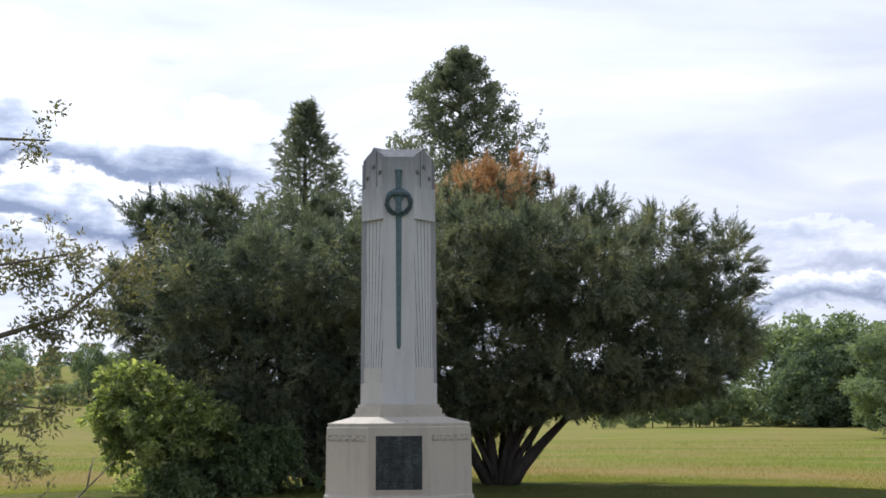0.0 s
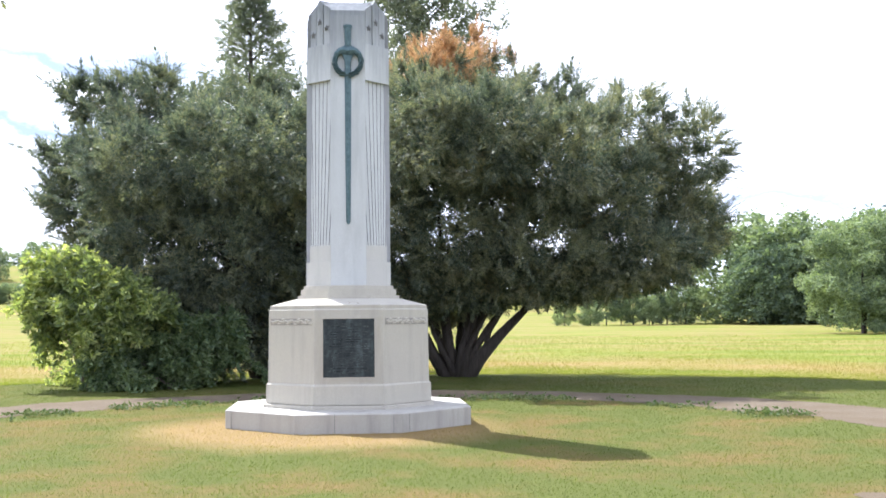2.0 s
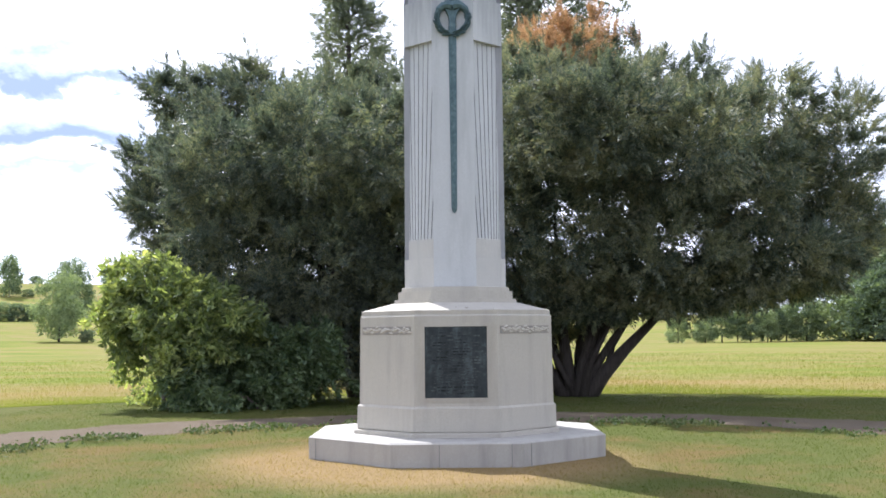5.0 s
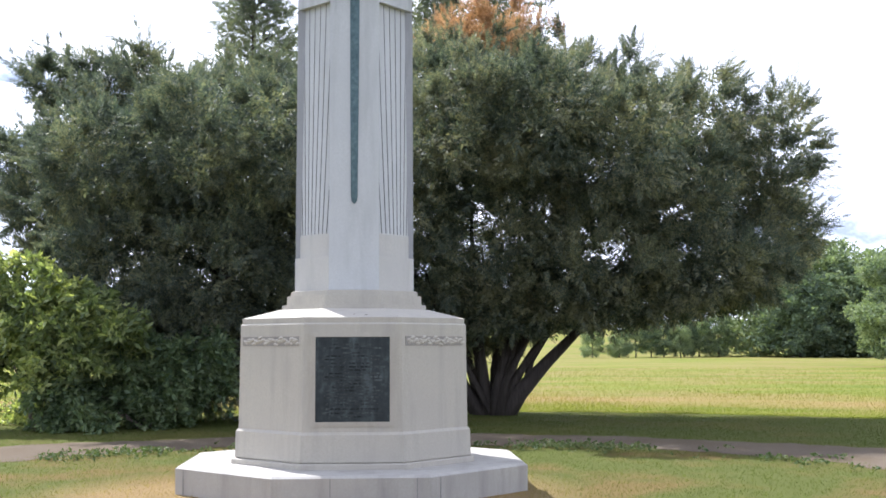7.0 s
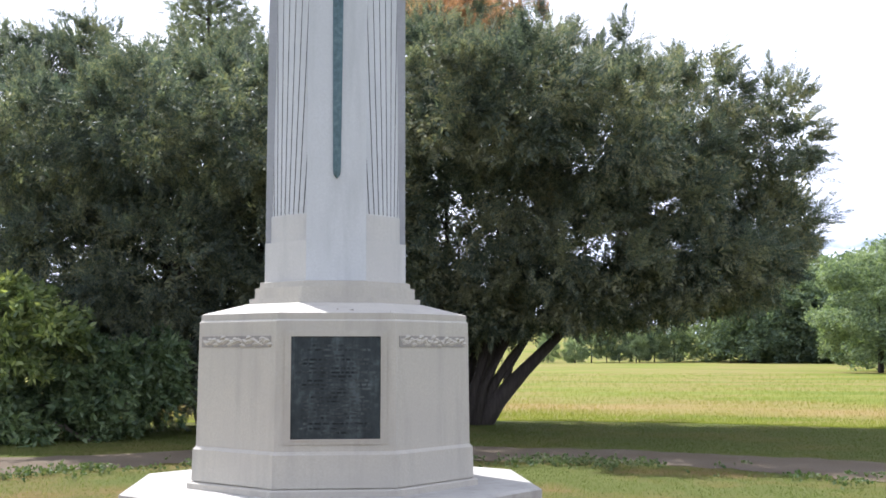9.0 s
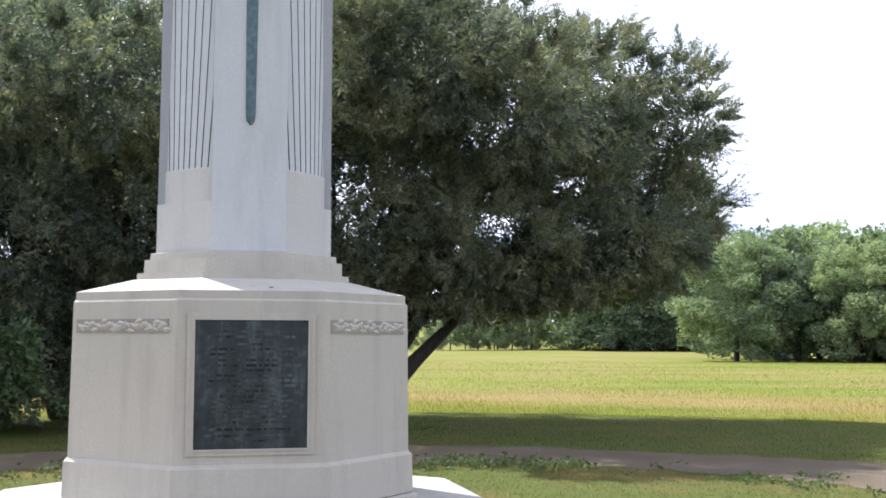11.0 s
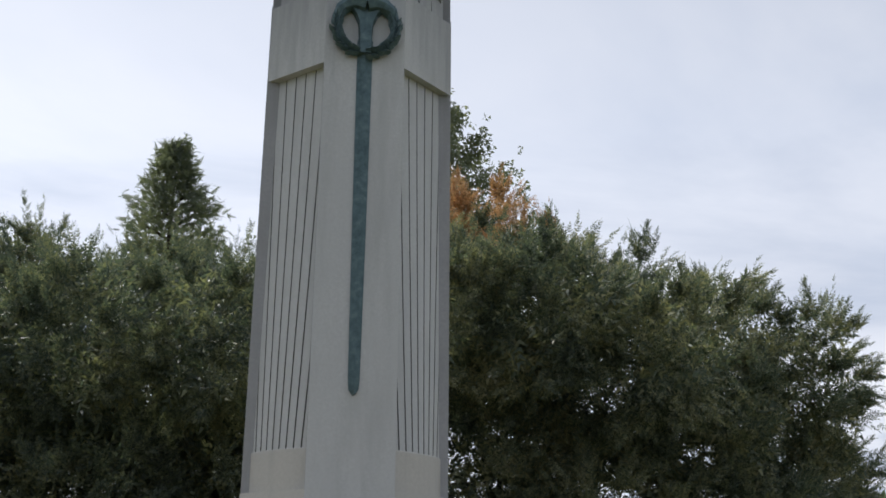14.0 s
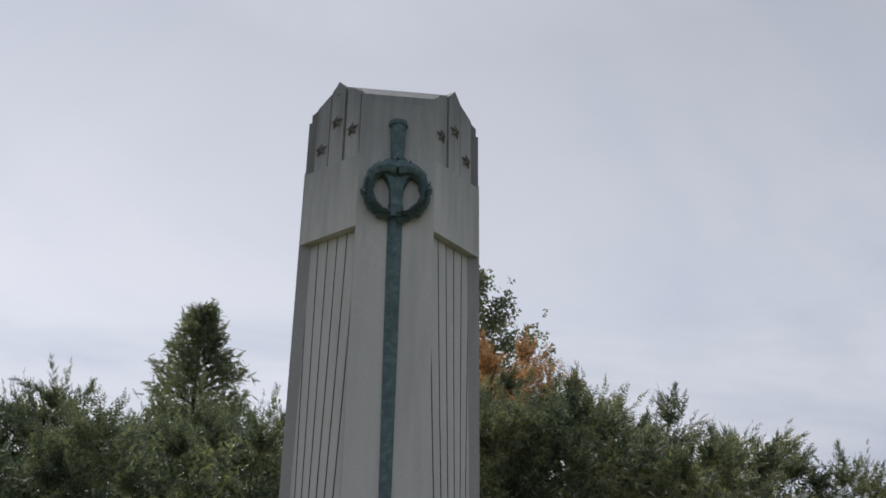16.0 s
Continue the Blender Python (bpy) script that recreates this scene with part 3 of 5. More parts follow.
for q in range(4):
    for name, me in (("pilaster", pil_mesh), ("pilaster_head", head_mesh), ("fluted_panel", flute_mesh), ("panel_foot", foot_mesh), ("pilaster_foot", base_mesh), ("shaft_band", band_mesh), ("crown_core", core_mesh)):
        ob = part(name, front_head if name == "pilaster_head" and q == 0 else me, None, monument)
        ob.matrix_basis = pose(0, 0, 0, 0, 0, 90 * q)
    for k in range(3):
        ob = part("crown_strip", strip_meshes[k], None, monument)
        ob.matrix_basis = pose(0, 0, 0, 0, 0, 90 * q)
    # stars on the crown's strips
    a = apo(6.1) - 0.055
    mid, along, out = Vector((HALF + a, -HALF - a)) / 2, Vector((a - HALF, a - HALF)).normalized(), Vector((1, -1)).normalized()
    for k, z in ((-1, 6.10), (0, 6.21), (1, 6.03)) if q % 2 == 0 else ((1, 6.10), (0, 6.21), (-1, 6.03)):
        p = mid + along * (k * (a - HALF) * 1.4142 / 3) + out * (0.002 if k else 0.010)
        ob = part("star", star_mesh, None, monument)
        ob.matrix_basis = pose(0, 0, 0, 0, 0, 90 * q) @ pose(p.x, p.y, z, 0, 0, 45)
    # carved garland on the slanting sides of the pedestal
    turn = pose(0, 0, 0, 0, 0, 90 * q + 45)
    # a plate in darker colour paints the shadow behind the carved leaves
    g = part("garland_ground", box(bmesh.new(), -0.455, 0.44, -0.003, 0.02, 1.522, 1.618), M_carve, monument, "carved band with the relief's shadow painted dark")
    g.matrix_basis = turn @ pose(0, -1.2125, 0)
    fr = random.Random(q)
    for i in range(10):
        x = -0.445 + 0.086 * i
        for dx, dz, ang in ((0.0, -0.020, 30), (0.03, 0.024, -26), (0.02, 0.002, 8), (0.055, -0.024, -6)):
            ob = part("carved_leaf", leaf_a, None, monument)
            flip = (ang if i % 2 else -ang) + fr.uniform(-16, 16)
            ob.matrix_basis = turn @ pose(x + dx + fr.uniform(-0.01, 0.01), -1.2135, 1.57 + (dz if i % 2 else -dz), 0, -flip, 0)

# low pyramid that closes the top
bm = bmesh.new()
loft(bm, [[(x, y, 6.45) for x, y in ((-0.44, -0.44), (0.44, -0.44), (0.44, 0.44), (-0.44, 0.44))],
          [(x, y, 6.535) for x, y in ((-0.42, -0.42), (0.42, -0.42), (0.42, 0.42), (-0.42, 0.42))],
          [(x, y, 6.60) for x, y in ((-0.04, -0.04), (0.04, -0.04), (0.04, 0.04), (-0.04, 0.04))]])
part("cap", bm, M_stone, monument)

# sword and wreath


def sword_blade():
    bm = bmesh.new()
    rings = []
    for z, w in ((3.045, 0.006), (3.075, 0.030), (3.13, 0.036), (4.2, 0.045), (5.45, 0.052)):
        y = -apo(z)
        rings.append([(-w, y + 0.01, z), (-w, y - 0.006, z), (0, y - 0.030, z), (w, y - 0.006, z), (w, y + 0.01, z)])
    loft(bm, rings)
    return bm


def sword_hilt():
    bm = bmesh.new()
    rings = []
    for z, w, d in ((5.70, 0.050, 0.05), (5.80, 0.046, 0.055), (6.00, 0.052, 0.06), (6.075, 0.056, 0.06), (6.08, 0.068, 0.066), (6.115, 0.068, 0.066), (6.125, 0.05, 0.05)):
        y = -apo(6.0)
        rings.append([(w * c, y - d * max(s, -0.2), z) for c, s in [(math.cos(k * math.pi / 6), math.sin(k * math.pi / 6)) for k in range(12)]])
    loft(bm, rings)
    return bm


def guard(side):
    """One drooping half of the guard, from the middle of the sword to the wreath."""
    bm = bmesh.new()
    y = -apo(5.6) - 0.03
    pts = [(0, y - 0.01, 5.70), (side * 0.06, y - 0.008, 5.715), (side * 0.12, y, 5.705), (side * 0.17, y, 5.665), (side * 0.19, y + 0.01, 5.60)]
    tube(bm, pts, [0.066, 0.062, 0.054, 0.046, 0.034], 8)
    return bm


def wreath_ring():
    bm = bmesh.new()
    y, zc = -apo(5.55) - 0.022, 5.545
    pts = [(0.188 * math.cos(a), y, zc + 0.192 * math.sin(a)) for a in np.linspace(0, 2 * math.pi, 41)]
    tube(bm, pts, [0.027 + 0.010 * math.sin(a) + 0.006 * math.sin(11 * a) for a in np.linspace(0, 2 * math.pi, 41)], 8)
    return bm


def wreath_leaf():
    bm = bmesh.new()
    rows = []
    for t, w in ((0, 0.008), (0.4, 0.021), (0.75, 0.016), (1, 0.001)):
        x = 0.062 * t
        rows.append([bm.verts.new((x, 0.004 + 0.012 * t, w)), bm.verts.new((x, -0.014 - 0.01 * t, 0)), bm.verts.new((x, 0.004 + 0.012 * t, -w))])
    for a, b in zip(rows, rows[1:]):
        for i in range(2):
            bm.faces.new((a[i], a[i + 1], b[i + 1], b[i]))
    bmesh.ops.recalc_face_normals(bm, faces=bm.faces)
    return bm


sword = part("sword", sword_blade(), M_patina, monument, "green patinated bronze sword")
part("hilt", sword_hilt(), M_patina, sword)
for s in (-1, 1):
    part("guard", guard(s), M_patina, sword)
bm = bmesh.new()
box(bm, -0.085, 0.085, -apo(5.6) - 0.07, -apo(5.6), 5.69, 5.79)
bmesh.ops.bevel(bm, geom=list(bm.edges), offset=0.018, segments=2, affect="EDGES")
part("hilt_collar", bm, M_patina, sword)
bm = bmesh.new()
loft(bm, [[(-w, -apo(5.5) + 0.01, z), (-w * 0.8, -apo(5.5) - 0.055, z), (w * 0.8, -apo(5.5) - 0.055, z), (w, -apo(5.5) + 0.01, z)] for z, w in ((5.34, 0.046), (5.47, 0.047), (5.56, 0.052), (5.63, 0.082), (5.70, 0.15))])
part("blade_root", bm, M_patina, sword)
wreath = part("wreath", wreath_ring(), M_patina, monument, "green bronze laurel wreath")
wl = shared("wreath_leaf", wreath_leaf(), M_patina)
wr = random.Random(3)
for i in range(34):
    a = -math.pi / 2 + 2 * math.pi * i / 34
    for lane in (-0.3, 1.0):
        ob = part("wreath_leaf", wl, None, wreath)
        rr = 1 + 0.10 * lane
        lean = (1 if math.cos(a) > 0 else -1) * 90 - lane * 28 * (1 if math.cos(a) > 0 else -1)
        ob.matrix_basis = pose(0.188 * rr * math.cos(a), -apo(5.55) - 0.045 + 0.012 * abs(lane) - 0.012, 5.545 + 0.192 * rr * math.sin(a), 0, -math.degrees(a) - lean + wr.uniform(-14, 14), 0)

# the tablet and its moulded frame
PY = -1.2205
for name, w0, w1, z0, z1, zz0, zz1, yy in (("tablet_frame", 0.385, 0.425, 0.75, 0.715, 1.62, 1.66, 0.012), ("tablet_moulding", 0.375, 0.388, 0.757, 0.745, 1.612, 1.624, 0.022)):
    bm = bmesh.new()
    for x0, x1, a, b in ((-w1, -w0, z1, zz1), (w0, w1, z1, zz1), (-w0, w0, z1, z0), (-w0, w0, zz0, zz1)):
        box(bm, x0, x1, PY - yy, PY + 0.03, a, b)
    part(name, bm, M_stone, monument)
bm = box(bmesh.new(), -0.376, 0.376, PY - 0.006, PY + 0.03, 0.757, 1.612)
bmesh.ops.bevel(bm, geom=list(bm.edges), offset=0.004, segments=1, affect="EDGES")
tablet = part("tablet", bm, M_plaque, monument, "dark bronze tablet with raised illegible lines")
lr = random.Random(11)
for z, half in ((1.535, 0.20), (1.500, 0.29), (1.450, 0.10), (1.418, 0.29), (1.384, 0.31), (1.345, 0.22), (1.310, 0.33), (1.277, 0.15), (1.243, 0.28), (1.208, 0.30), (1.174, 0.31), (1.140, 0.17),
                (1.105, 0.25), (1.070, 0.28), (1.036, 0.26), (1.002, 0.29), (0.968, 0.24), (0.934, 0.27), (0.886, 0.27), (0.845, 0.31), (0.81, 0.12)):
    x = -half
    while x < half - 0.02:
        w = lr.uniform(0.022, 0.08)
        bm = box(bmesh.new(), x, min(x + w, half), PY - 0.0095, PY - 0.004, z - 0.009, z + 0.009)
        part("inscription_bar", bm, M_letter, tablet)
        x += w + 0.013


# dead leaves lying on the pedestal's sloping top
def dead_leaf(x, y, z, turn, size):
    bm = bmesh.new()
    ring = [(0.5 * math.cos(a) * (1.0 + 0.15 * math.cos(3 * a)), 0.28 * math.sin(a)) for a in [2 * math.pi * i / 10 for i in range(10)]]
    loft(bm, [[(u, v, 0.10 * u * u + 0.25 * v * v + h) for u, v in ring] for h in (0.0, 0.05)])
    ob = part("dead_leaf", bm, M_bark)
    ob.matrix_basis = pose(x, y, z, 14.7, 0, turn) @ Matrix.Scale(size, 4)
    tagged(ob, "small curled brown dead leaf on the pedestal's ledge", "leaf", "dead leaves on the ledge")


for x, y, z, turn, size in ((0.006, -1.056, 1.8485, 20, 0.022), (0.129, -1.092, 1.839, -15, 0.035), (0.456, -1.160, 1.8215, 60, 0.016)):
    dead_leaf(x, y, z, turn, size)


# ---------- foliage tools ----------
def lattice(P, freq, seed):
    """Smooth value noise between 0 and 1 at the places P."""
    q = np.asarray(P) * freq + 1000.0 + seed * 17.3
    i = np.floor(q).astype(np.int64)
    f = q - i
    f = f * f * (3 - 2 * f)
    out = 0
    for dx in (0, 1):
        for dy in (0, 1):
            for dz in (0, 1):
                h = (i[:, 0] + dx) * 374761393 + (i[:, 1] + dy) * 668265263 + (i[:, 2] + dz) * 2147483647 + seed * 9176
                h = (h ^ (h >> 13)) * 1274126177
                h = ((h ^ (h >> 16)) & 0xFFFFFF) / float(0xFFFFFF)
                out = out + h * (f[:, 0] if dx else 1 - f[:, 0]) * (f[:, 1] if dy else 1 - f[:, 1]) * (f[:, 2] if dz else 1 - f[:, 2])
    return out


def unit(v):
    return v / np.maximum(np.linalg.norm(v, axis=-1, keepdims=True), 1e-9)


def spray_cedar(pairs=4):
    """A flat frond of narrow leaflets along +x."""
    v, f = [], []
    for i in range(pairs * 2 + 1):
        t = (i // 2) / pairs
        side = 0 if i == pairs * 2 else (1 if i % 2 else -1)
        x = 0.08 + 0.72 * t
        ln = 0.40 * (1 - 0.55 * t) if side else 0.35
        d = (0.72, 0.69 * side) if side else (1, 0)
        w = 0.070
        k = len(v)
        v += [(x - d[1] * w, d[0] * w, 0), (x + d[1] * w, -d[0] * w, 0.02), (x + d[0] * ln, d[1] * ln, -0.05 - 0.06 * t)]
        f.append((k, k + 1, k + 2))
    return np.array(v), np.array(f)


def spray_leaves(n, long, wide, seed):
    """A loose bunch of pointed leaves round +x."""
    r = np.random.default_rng(seed)
    v, f = [], []
    for i in range(n):
        o = np.array([r.uniform(0.0, 0.7), r.uniform(-0.25, 0.25), r.uniform(-0.25, 0.25)])
        d = unit(np.array([r.uniform(0.1, 1.0), r.uniform(-1, 1), r.uniform(-0.7, 0.4)]))
        s = unit(np.cross(d, r.normal(size=3)))
        k = len(v)
        v += [o, o + d * long * 0.5 + s * wide, o + d * long, o + d * long * 0.5 - s * wide]
        f += [(k, k + 1, k + 2), (k, k + 2, k + 3)]
    return np.array(v), np.array(f)


def spray_twig(pairs=3):
    """A short twig along +x, set close with fine needles that rise a little at the tip."""
    v, f = [], []
    for i in range(pairs * 2 + 1):
        t = (i // 2) / pairs
        side = 0 if i == pairs * 2 else (1 if i % 2 else -1)
        x = 0.05 + 0.72 * t
        ln = 0.37 * (1 - 0.35 * t) if side else 0.34
        d = (0.62, 0.78 * side) if side else (1, 0)
        w = 0.072
        k = len(v)
        v += [(x - d[1] * w, d[0] * w, 0), (x + d[1] * w, -d[0] * w, 0.03), (x + d[0] * ln, d[1] * ln, 0.10 * (1 if i % 4 < 2 else -1) + 0.05 * t)]
        f.append((k, k + 1, k + 2))
    return np.array(v), np.array(f)


CEDAR = spray_cedar()
TWIG = spray_twig()
BROAD = spray_leaves(5, 0.70, 0.125, 5)
BUNCH = spray_leaves(4, 0.75, 0.26, 8)


def spray_scraps(n, seed):
    """A few loose three-cornered leaves, for trees far off."""
    r = np.random.default_rng(seed)
    v, f = [], []
    for i in range(n):
        o, d = r.uniform(-0.5, 0.5, 3), unit(r.normal(size=3))
        s = unit(np.cross(d, r.normal(size=3)))
        f.append((len(v), len(v) + 1, len(v) + 2))
        v += [o, o + d * 0.8 + s * 0.3, o + d * 0.5 - s * 0.35]
    return np.array(v), np.array(f)


SCRAPS = spray_scraps(4, 15)
FEW = spray_scraps(3, 16)
NARROW = spray_leaves(7, 0.42, 0.075, 9)
LOOSE = spray_scraps(6, 25)


def foliage(name, P, D, S, template, r):
    tv, tf = template
    D = unit(D)
    U = unit(np.cross(D, r.normal(size=D.shape)))
    W = np.cross(D, U)
    V = P[:, None] + S[:, None, None] * (tv[None, :, 0:1] * D[:, None] + tv[None, :, 1:2] * U[:, None] + tv[None, :, 2:3] * W[:, None])
    F = tf[None] + (np.arange(len(P)) * len(tv))[:, None, None]
    return soup(name, V.reshape(-1, 3), F.reshape(-1, 3))


def shell(lobes, n, r, thick=0.4, gap=0.30, gap_freq=0.9, lump=0.25):
    """Places and outward ways over a heap of lobes (x, y, z, rx, ry, rz), with gaps."""
    L = np.array(lobes, float)
    area = (L[:, 3] * L[:, 4] + L[:, 3] * L[:, 5] + L[:, 4] * L[:, 5])
    pick = r.choice(len(L), n, p=area / area.sum())
    d = unit(r.normal(size=(n, 3)))
    c, R = L[pick, :3], L[pick, 3:]
    rad = 1 - thick * r.random(n) ** 1.4
    P = c + d * R
    rad = rad * (1 + lump * (lattice(P, 1.4, 3) - 0.5) + 0.5 * lump * (lattice(P, 3.5, 4) - 0.5))
    P = c + d * R * rad[:, None]
    N = unit(d / R)
    keep = lattice(P, gap_freq, 5) * 0.6 + lattice(P, gap_freq * 2.7, 6) * 0.4 > gap
    for j in range(len(L)):
        q = np.linalg.norm((P - L[j, :3]) / L[j, 3:], axis=1)
        keep &= (q > 0.55) | (pick == j)
    keep &= P[:, 2] > 0.05
    return P[keep], N[keep]


def spaced(C, apart, most):
    """Indices of places that keep their distance from one another."""
    kept, cells = [], {}
    for i, c in enumerate(C):
        key = tuple(np.floor(c / apart).astype(int))
        near = [j for dx in (-1, 0, 1) for dy in (-1, 0, 1) for dz in (-1, 0, 1) for j in cells.get((key[0] + dx, key[1] + dy, key[2] + dz), ())]
        if all(np.sum((C[j] - c) ** 2) > apart * apart for j in near):
            kept.append(i)
            cells.setdefault(key, []).append(i)
            if len(kept) >= most:
                break
    return np.array(kept)


def tufts(C, N, r, reach, fans, per, rise_up=0.25, fan=0.85):
    """Bushy tufts: twigs that fan out from a point inside the crown, tips turned up, with dark hollows between."""
    m = len(C)
    ax = unit(N + np.array([0, 0, rise_up]) + 0.28 * r.normal(size=N.shape))
    ln = reach * r.uniform(0.6, 1.4, m)
    side = unit(np.cross(ax[:, None], r.normal(size=(m, fans, 3))))
    d = unit(ax[:, None] + side * (fan * r.random((m, fans, 1)) ** 0.6))
    tl = ln[:, None] * r.uniform(0.65, 1.15, (m, fans))
    t = 0.15 + 0.85 * (np.arange(per) + r.random((m, fans, per))) / per
    base = C - ax * (0.6 * ln)[:, None]
    Q = base[:, None, None] + d[:, :, None] * (tl[..., None] * t)[..., None] + 0.02 * r.normal(size=(m, fans, per, 3))
    Q[..., 2] += 0.14 * t * t * ln[:, None, None]
    off = unit(r.normal(size=(m, fans, per, 3)))
    D = d[:, :, None] + off * (0.95 * (1.15 - t))[..., None]
    S = 0.20 * (1.2 - 0.55 * t) * r.uniform(0.75, 1.2, t.shape)
    return Q.reshape(-1, 3), D.reshape(-1, 3), S.reshape(-1)


def leaders(P, N, r, count, length, per, up):
    """Slim leading shoots, bristling with short twigs, that break the outline."""
    k = r.choice(len(P), min(count, len(P)), replace=False)
    ax = unit(N[k] * np.array([1, 0.5, 0.7]) + np.array([0, 0, up]) + 0.22 * r.normal(size=(len(k), 3)))
    ln = length * r.uniform(0.45, 1.2, len(k))
    t = r.random((len(k), per))
    side = unit(r.normal(size=(len(k), per, 3)))
    Q = P[k][:, None] + ax[:, None] * ((t - 0.15) * ln[:, None])[..., None] + side * (0.085 * ln[:, None] * (1.05 - t) * r.random((len(k), per)))[..., None]
    D = ax[:, None] * 0.9 + side * (1.1 - 0.7 * t)[..., None]
    S = 0.17 * (1.15 - 0.5 * t) * r.uniform(0.8, 1.2, t.shape)
    return Q.reshape(-1, 3), D.reshape(-1, 3), S.reshape(-1)


def bough(parent, pts, thick):
    bm = bmesh.new()
    n = len(pts)
    tube(bm, pts, [thick * (1 - 0.85 * i / (n - 1)) for i in range(n)], 9)
    return smooth(part("limb", bm, M_bark, parent))


def limbs(parent, base, ends, r, thick=0.22, sag=0.3, label=""):
    """Tapering boughs from the base out to the lobes."""
    for e in ends:
        b = Vector(base) + Vector((r.uniform(-0.25, 0.25), r.uniform(-0.2, 0.2), 0))
        e = Vector(e)
        mid1 = b.lerp(e, 0.3) + Vector((0, 0, sag * r.uniform(-0.6, 1.0)))
        mid2 = b.lerp(e, 0.65) + Vector((r.uniform(-0.3, 0.3), r.uniform(-0.3, 0.3), sag * r.uniform(0, 1)))
        k = thick * r.uniform(0.7, 1.15)
        bm = bmesh.new()
        tube(bm, [b - Vector((0, 0, 0.05)), b.lerp(mid1, 0.5), mid1, mid2, e], [k, k * 0.85, k * 0.7, k * 0.45, k * 0.12], 8)
        smooth(part("limb", bm, M_bark, parent, label))


def big_cedar(name, label, base, lobes, count, seed, trunk_ends, mat, shoot=0.8, browned=None, thick=0.2, reach=0.62, hollow=0.33, up=0.9, arms=None):
    r = np.random.default_rng(seed)
    tree = thing(name, label, "tree", (base[0], base[1], 0))
    off = np.array([base[0], base[1], 0.0])
    C, N = shell(lobes, count * 9, r, 0.20, hollow, 0.9, 0.40)
    # the far side is thinner
    front = (C[:, 1] < base[1] + 0.8) | (r.random(len(C)) < 0.30)
    C, N = C[front], N[front]
    k = spaced(C, 0.33, count)
    C, N = C[k], N[k]
    P, D, S = tufts(C, N, r, reach, 10, 13)
    top = C[:, 2] > 4.2
    sets = [(P, D, S), leaders(C[top], N[top], r, int(0.36 * top.sum()), shoot, 44, up), leaders(C[~top], N[~top], r, int(0.26 * (~top).sum()), 0.8 * shoot, 40, 0.15)]
    if arms is not None:        # long branches that reach out of one flank
        out = (C[:, 0] < arms[0]) & (C[:, 2] > 3.2)
        A, B = C[out], N[out] * 0.35 + np.array([-0.75, -0.1, 0.35])
        sets.append(leaders(A, B, r, arms[1], arms[2], 85, 0.12))
    # old growth inside, and a dark heart
    inner = [l[:3] + tuple(0.80 * q for q in l[3:]) for l in lobes]
    B, E = shell(inner, 13 * count, r, 0.45, 0.31, 1.37, 0.35)
    sets.append((B, E + 0.6 * r.normal(size=E.shape), r.uniform(0.17, 0.28, len(B))))
    heart = [l[:3] + tuple(0.72 * q for q in l[3:]) for l in lobes]
    B, E = shell(heart, 16 * count, r, 0.5, 0.20, 0.57, 0.3)
    sets.append((B, E + 0.8 * r.normal(size=E.shape), r.uniform(0.30, 0.46, len(B))))
    skirt = [l[:3] + tuple(0.9 * q for q in l[3:]) for l in lobes if l[2] < 3.3]
    B, E = shell(skirt, 7 * count, r, 0.7, 0.16, 1.0, 0.3)
    sets.append((B, E + 0.8 * r.normal(size=E.shape), r.uniform(0.22, 0.34, len(B))))
    P, D, S = (np.concatenate([q[i] for q in sets]) for i in range(3))
    if browned is not None:
        b = np.array(browned, float)
        q = np.linalg.norm((P - b[:3]) / b[3:], axis=1) + 1.1 * (lattice(P, 1.3, 12) - 0.5) + 1.1 * (lattice(P, 5.0, 13) - 0.5) + 0.5 * (r.random(len(P)) - 0.3)
        brown = q < 1
        part("browned_foliage", foliage("browned_foliage", P[brown] - off, D[brown], S[brown], TWIG, r), M_orange, tree, "orange-brown dying foliage")
        P, D, S = P[~brown], D[~brown], S[~brown]
    part("crown", foliage("crown", P - off, D, S, TWIG, r), mat, tree)
    pr = random.Random(seed)
    limbs(tree, (0, 0, 0), [tuple(np.array(e) - off) for e in trunk_ends], pr, thick)
    return tree


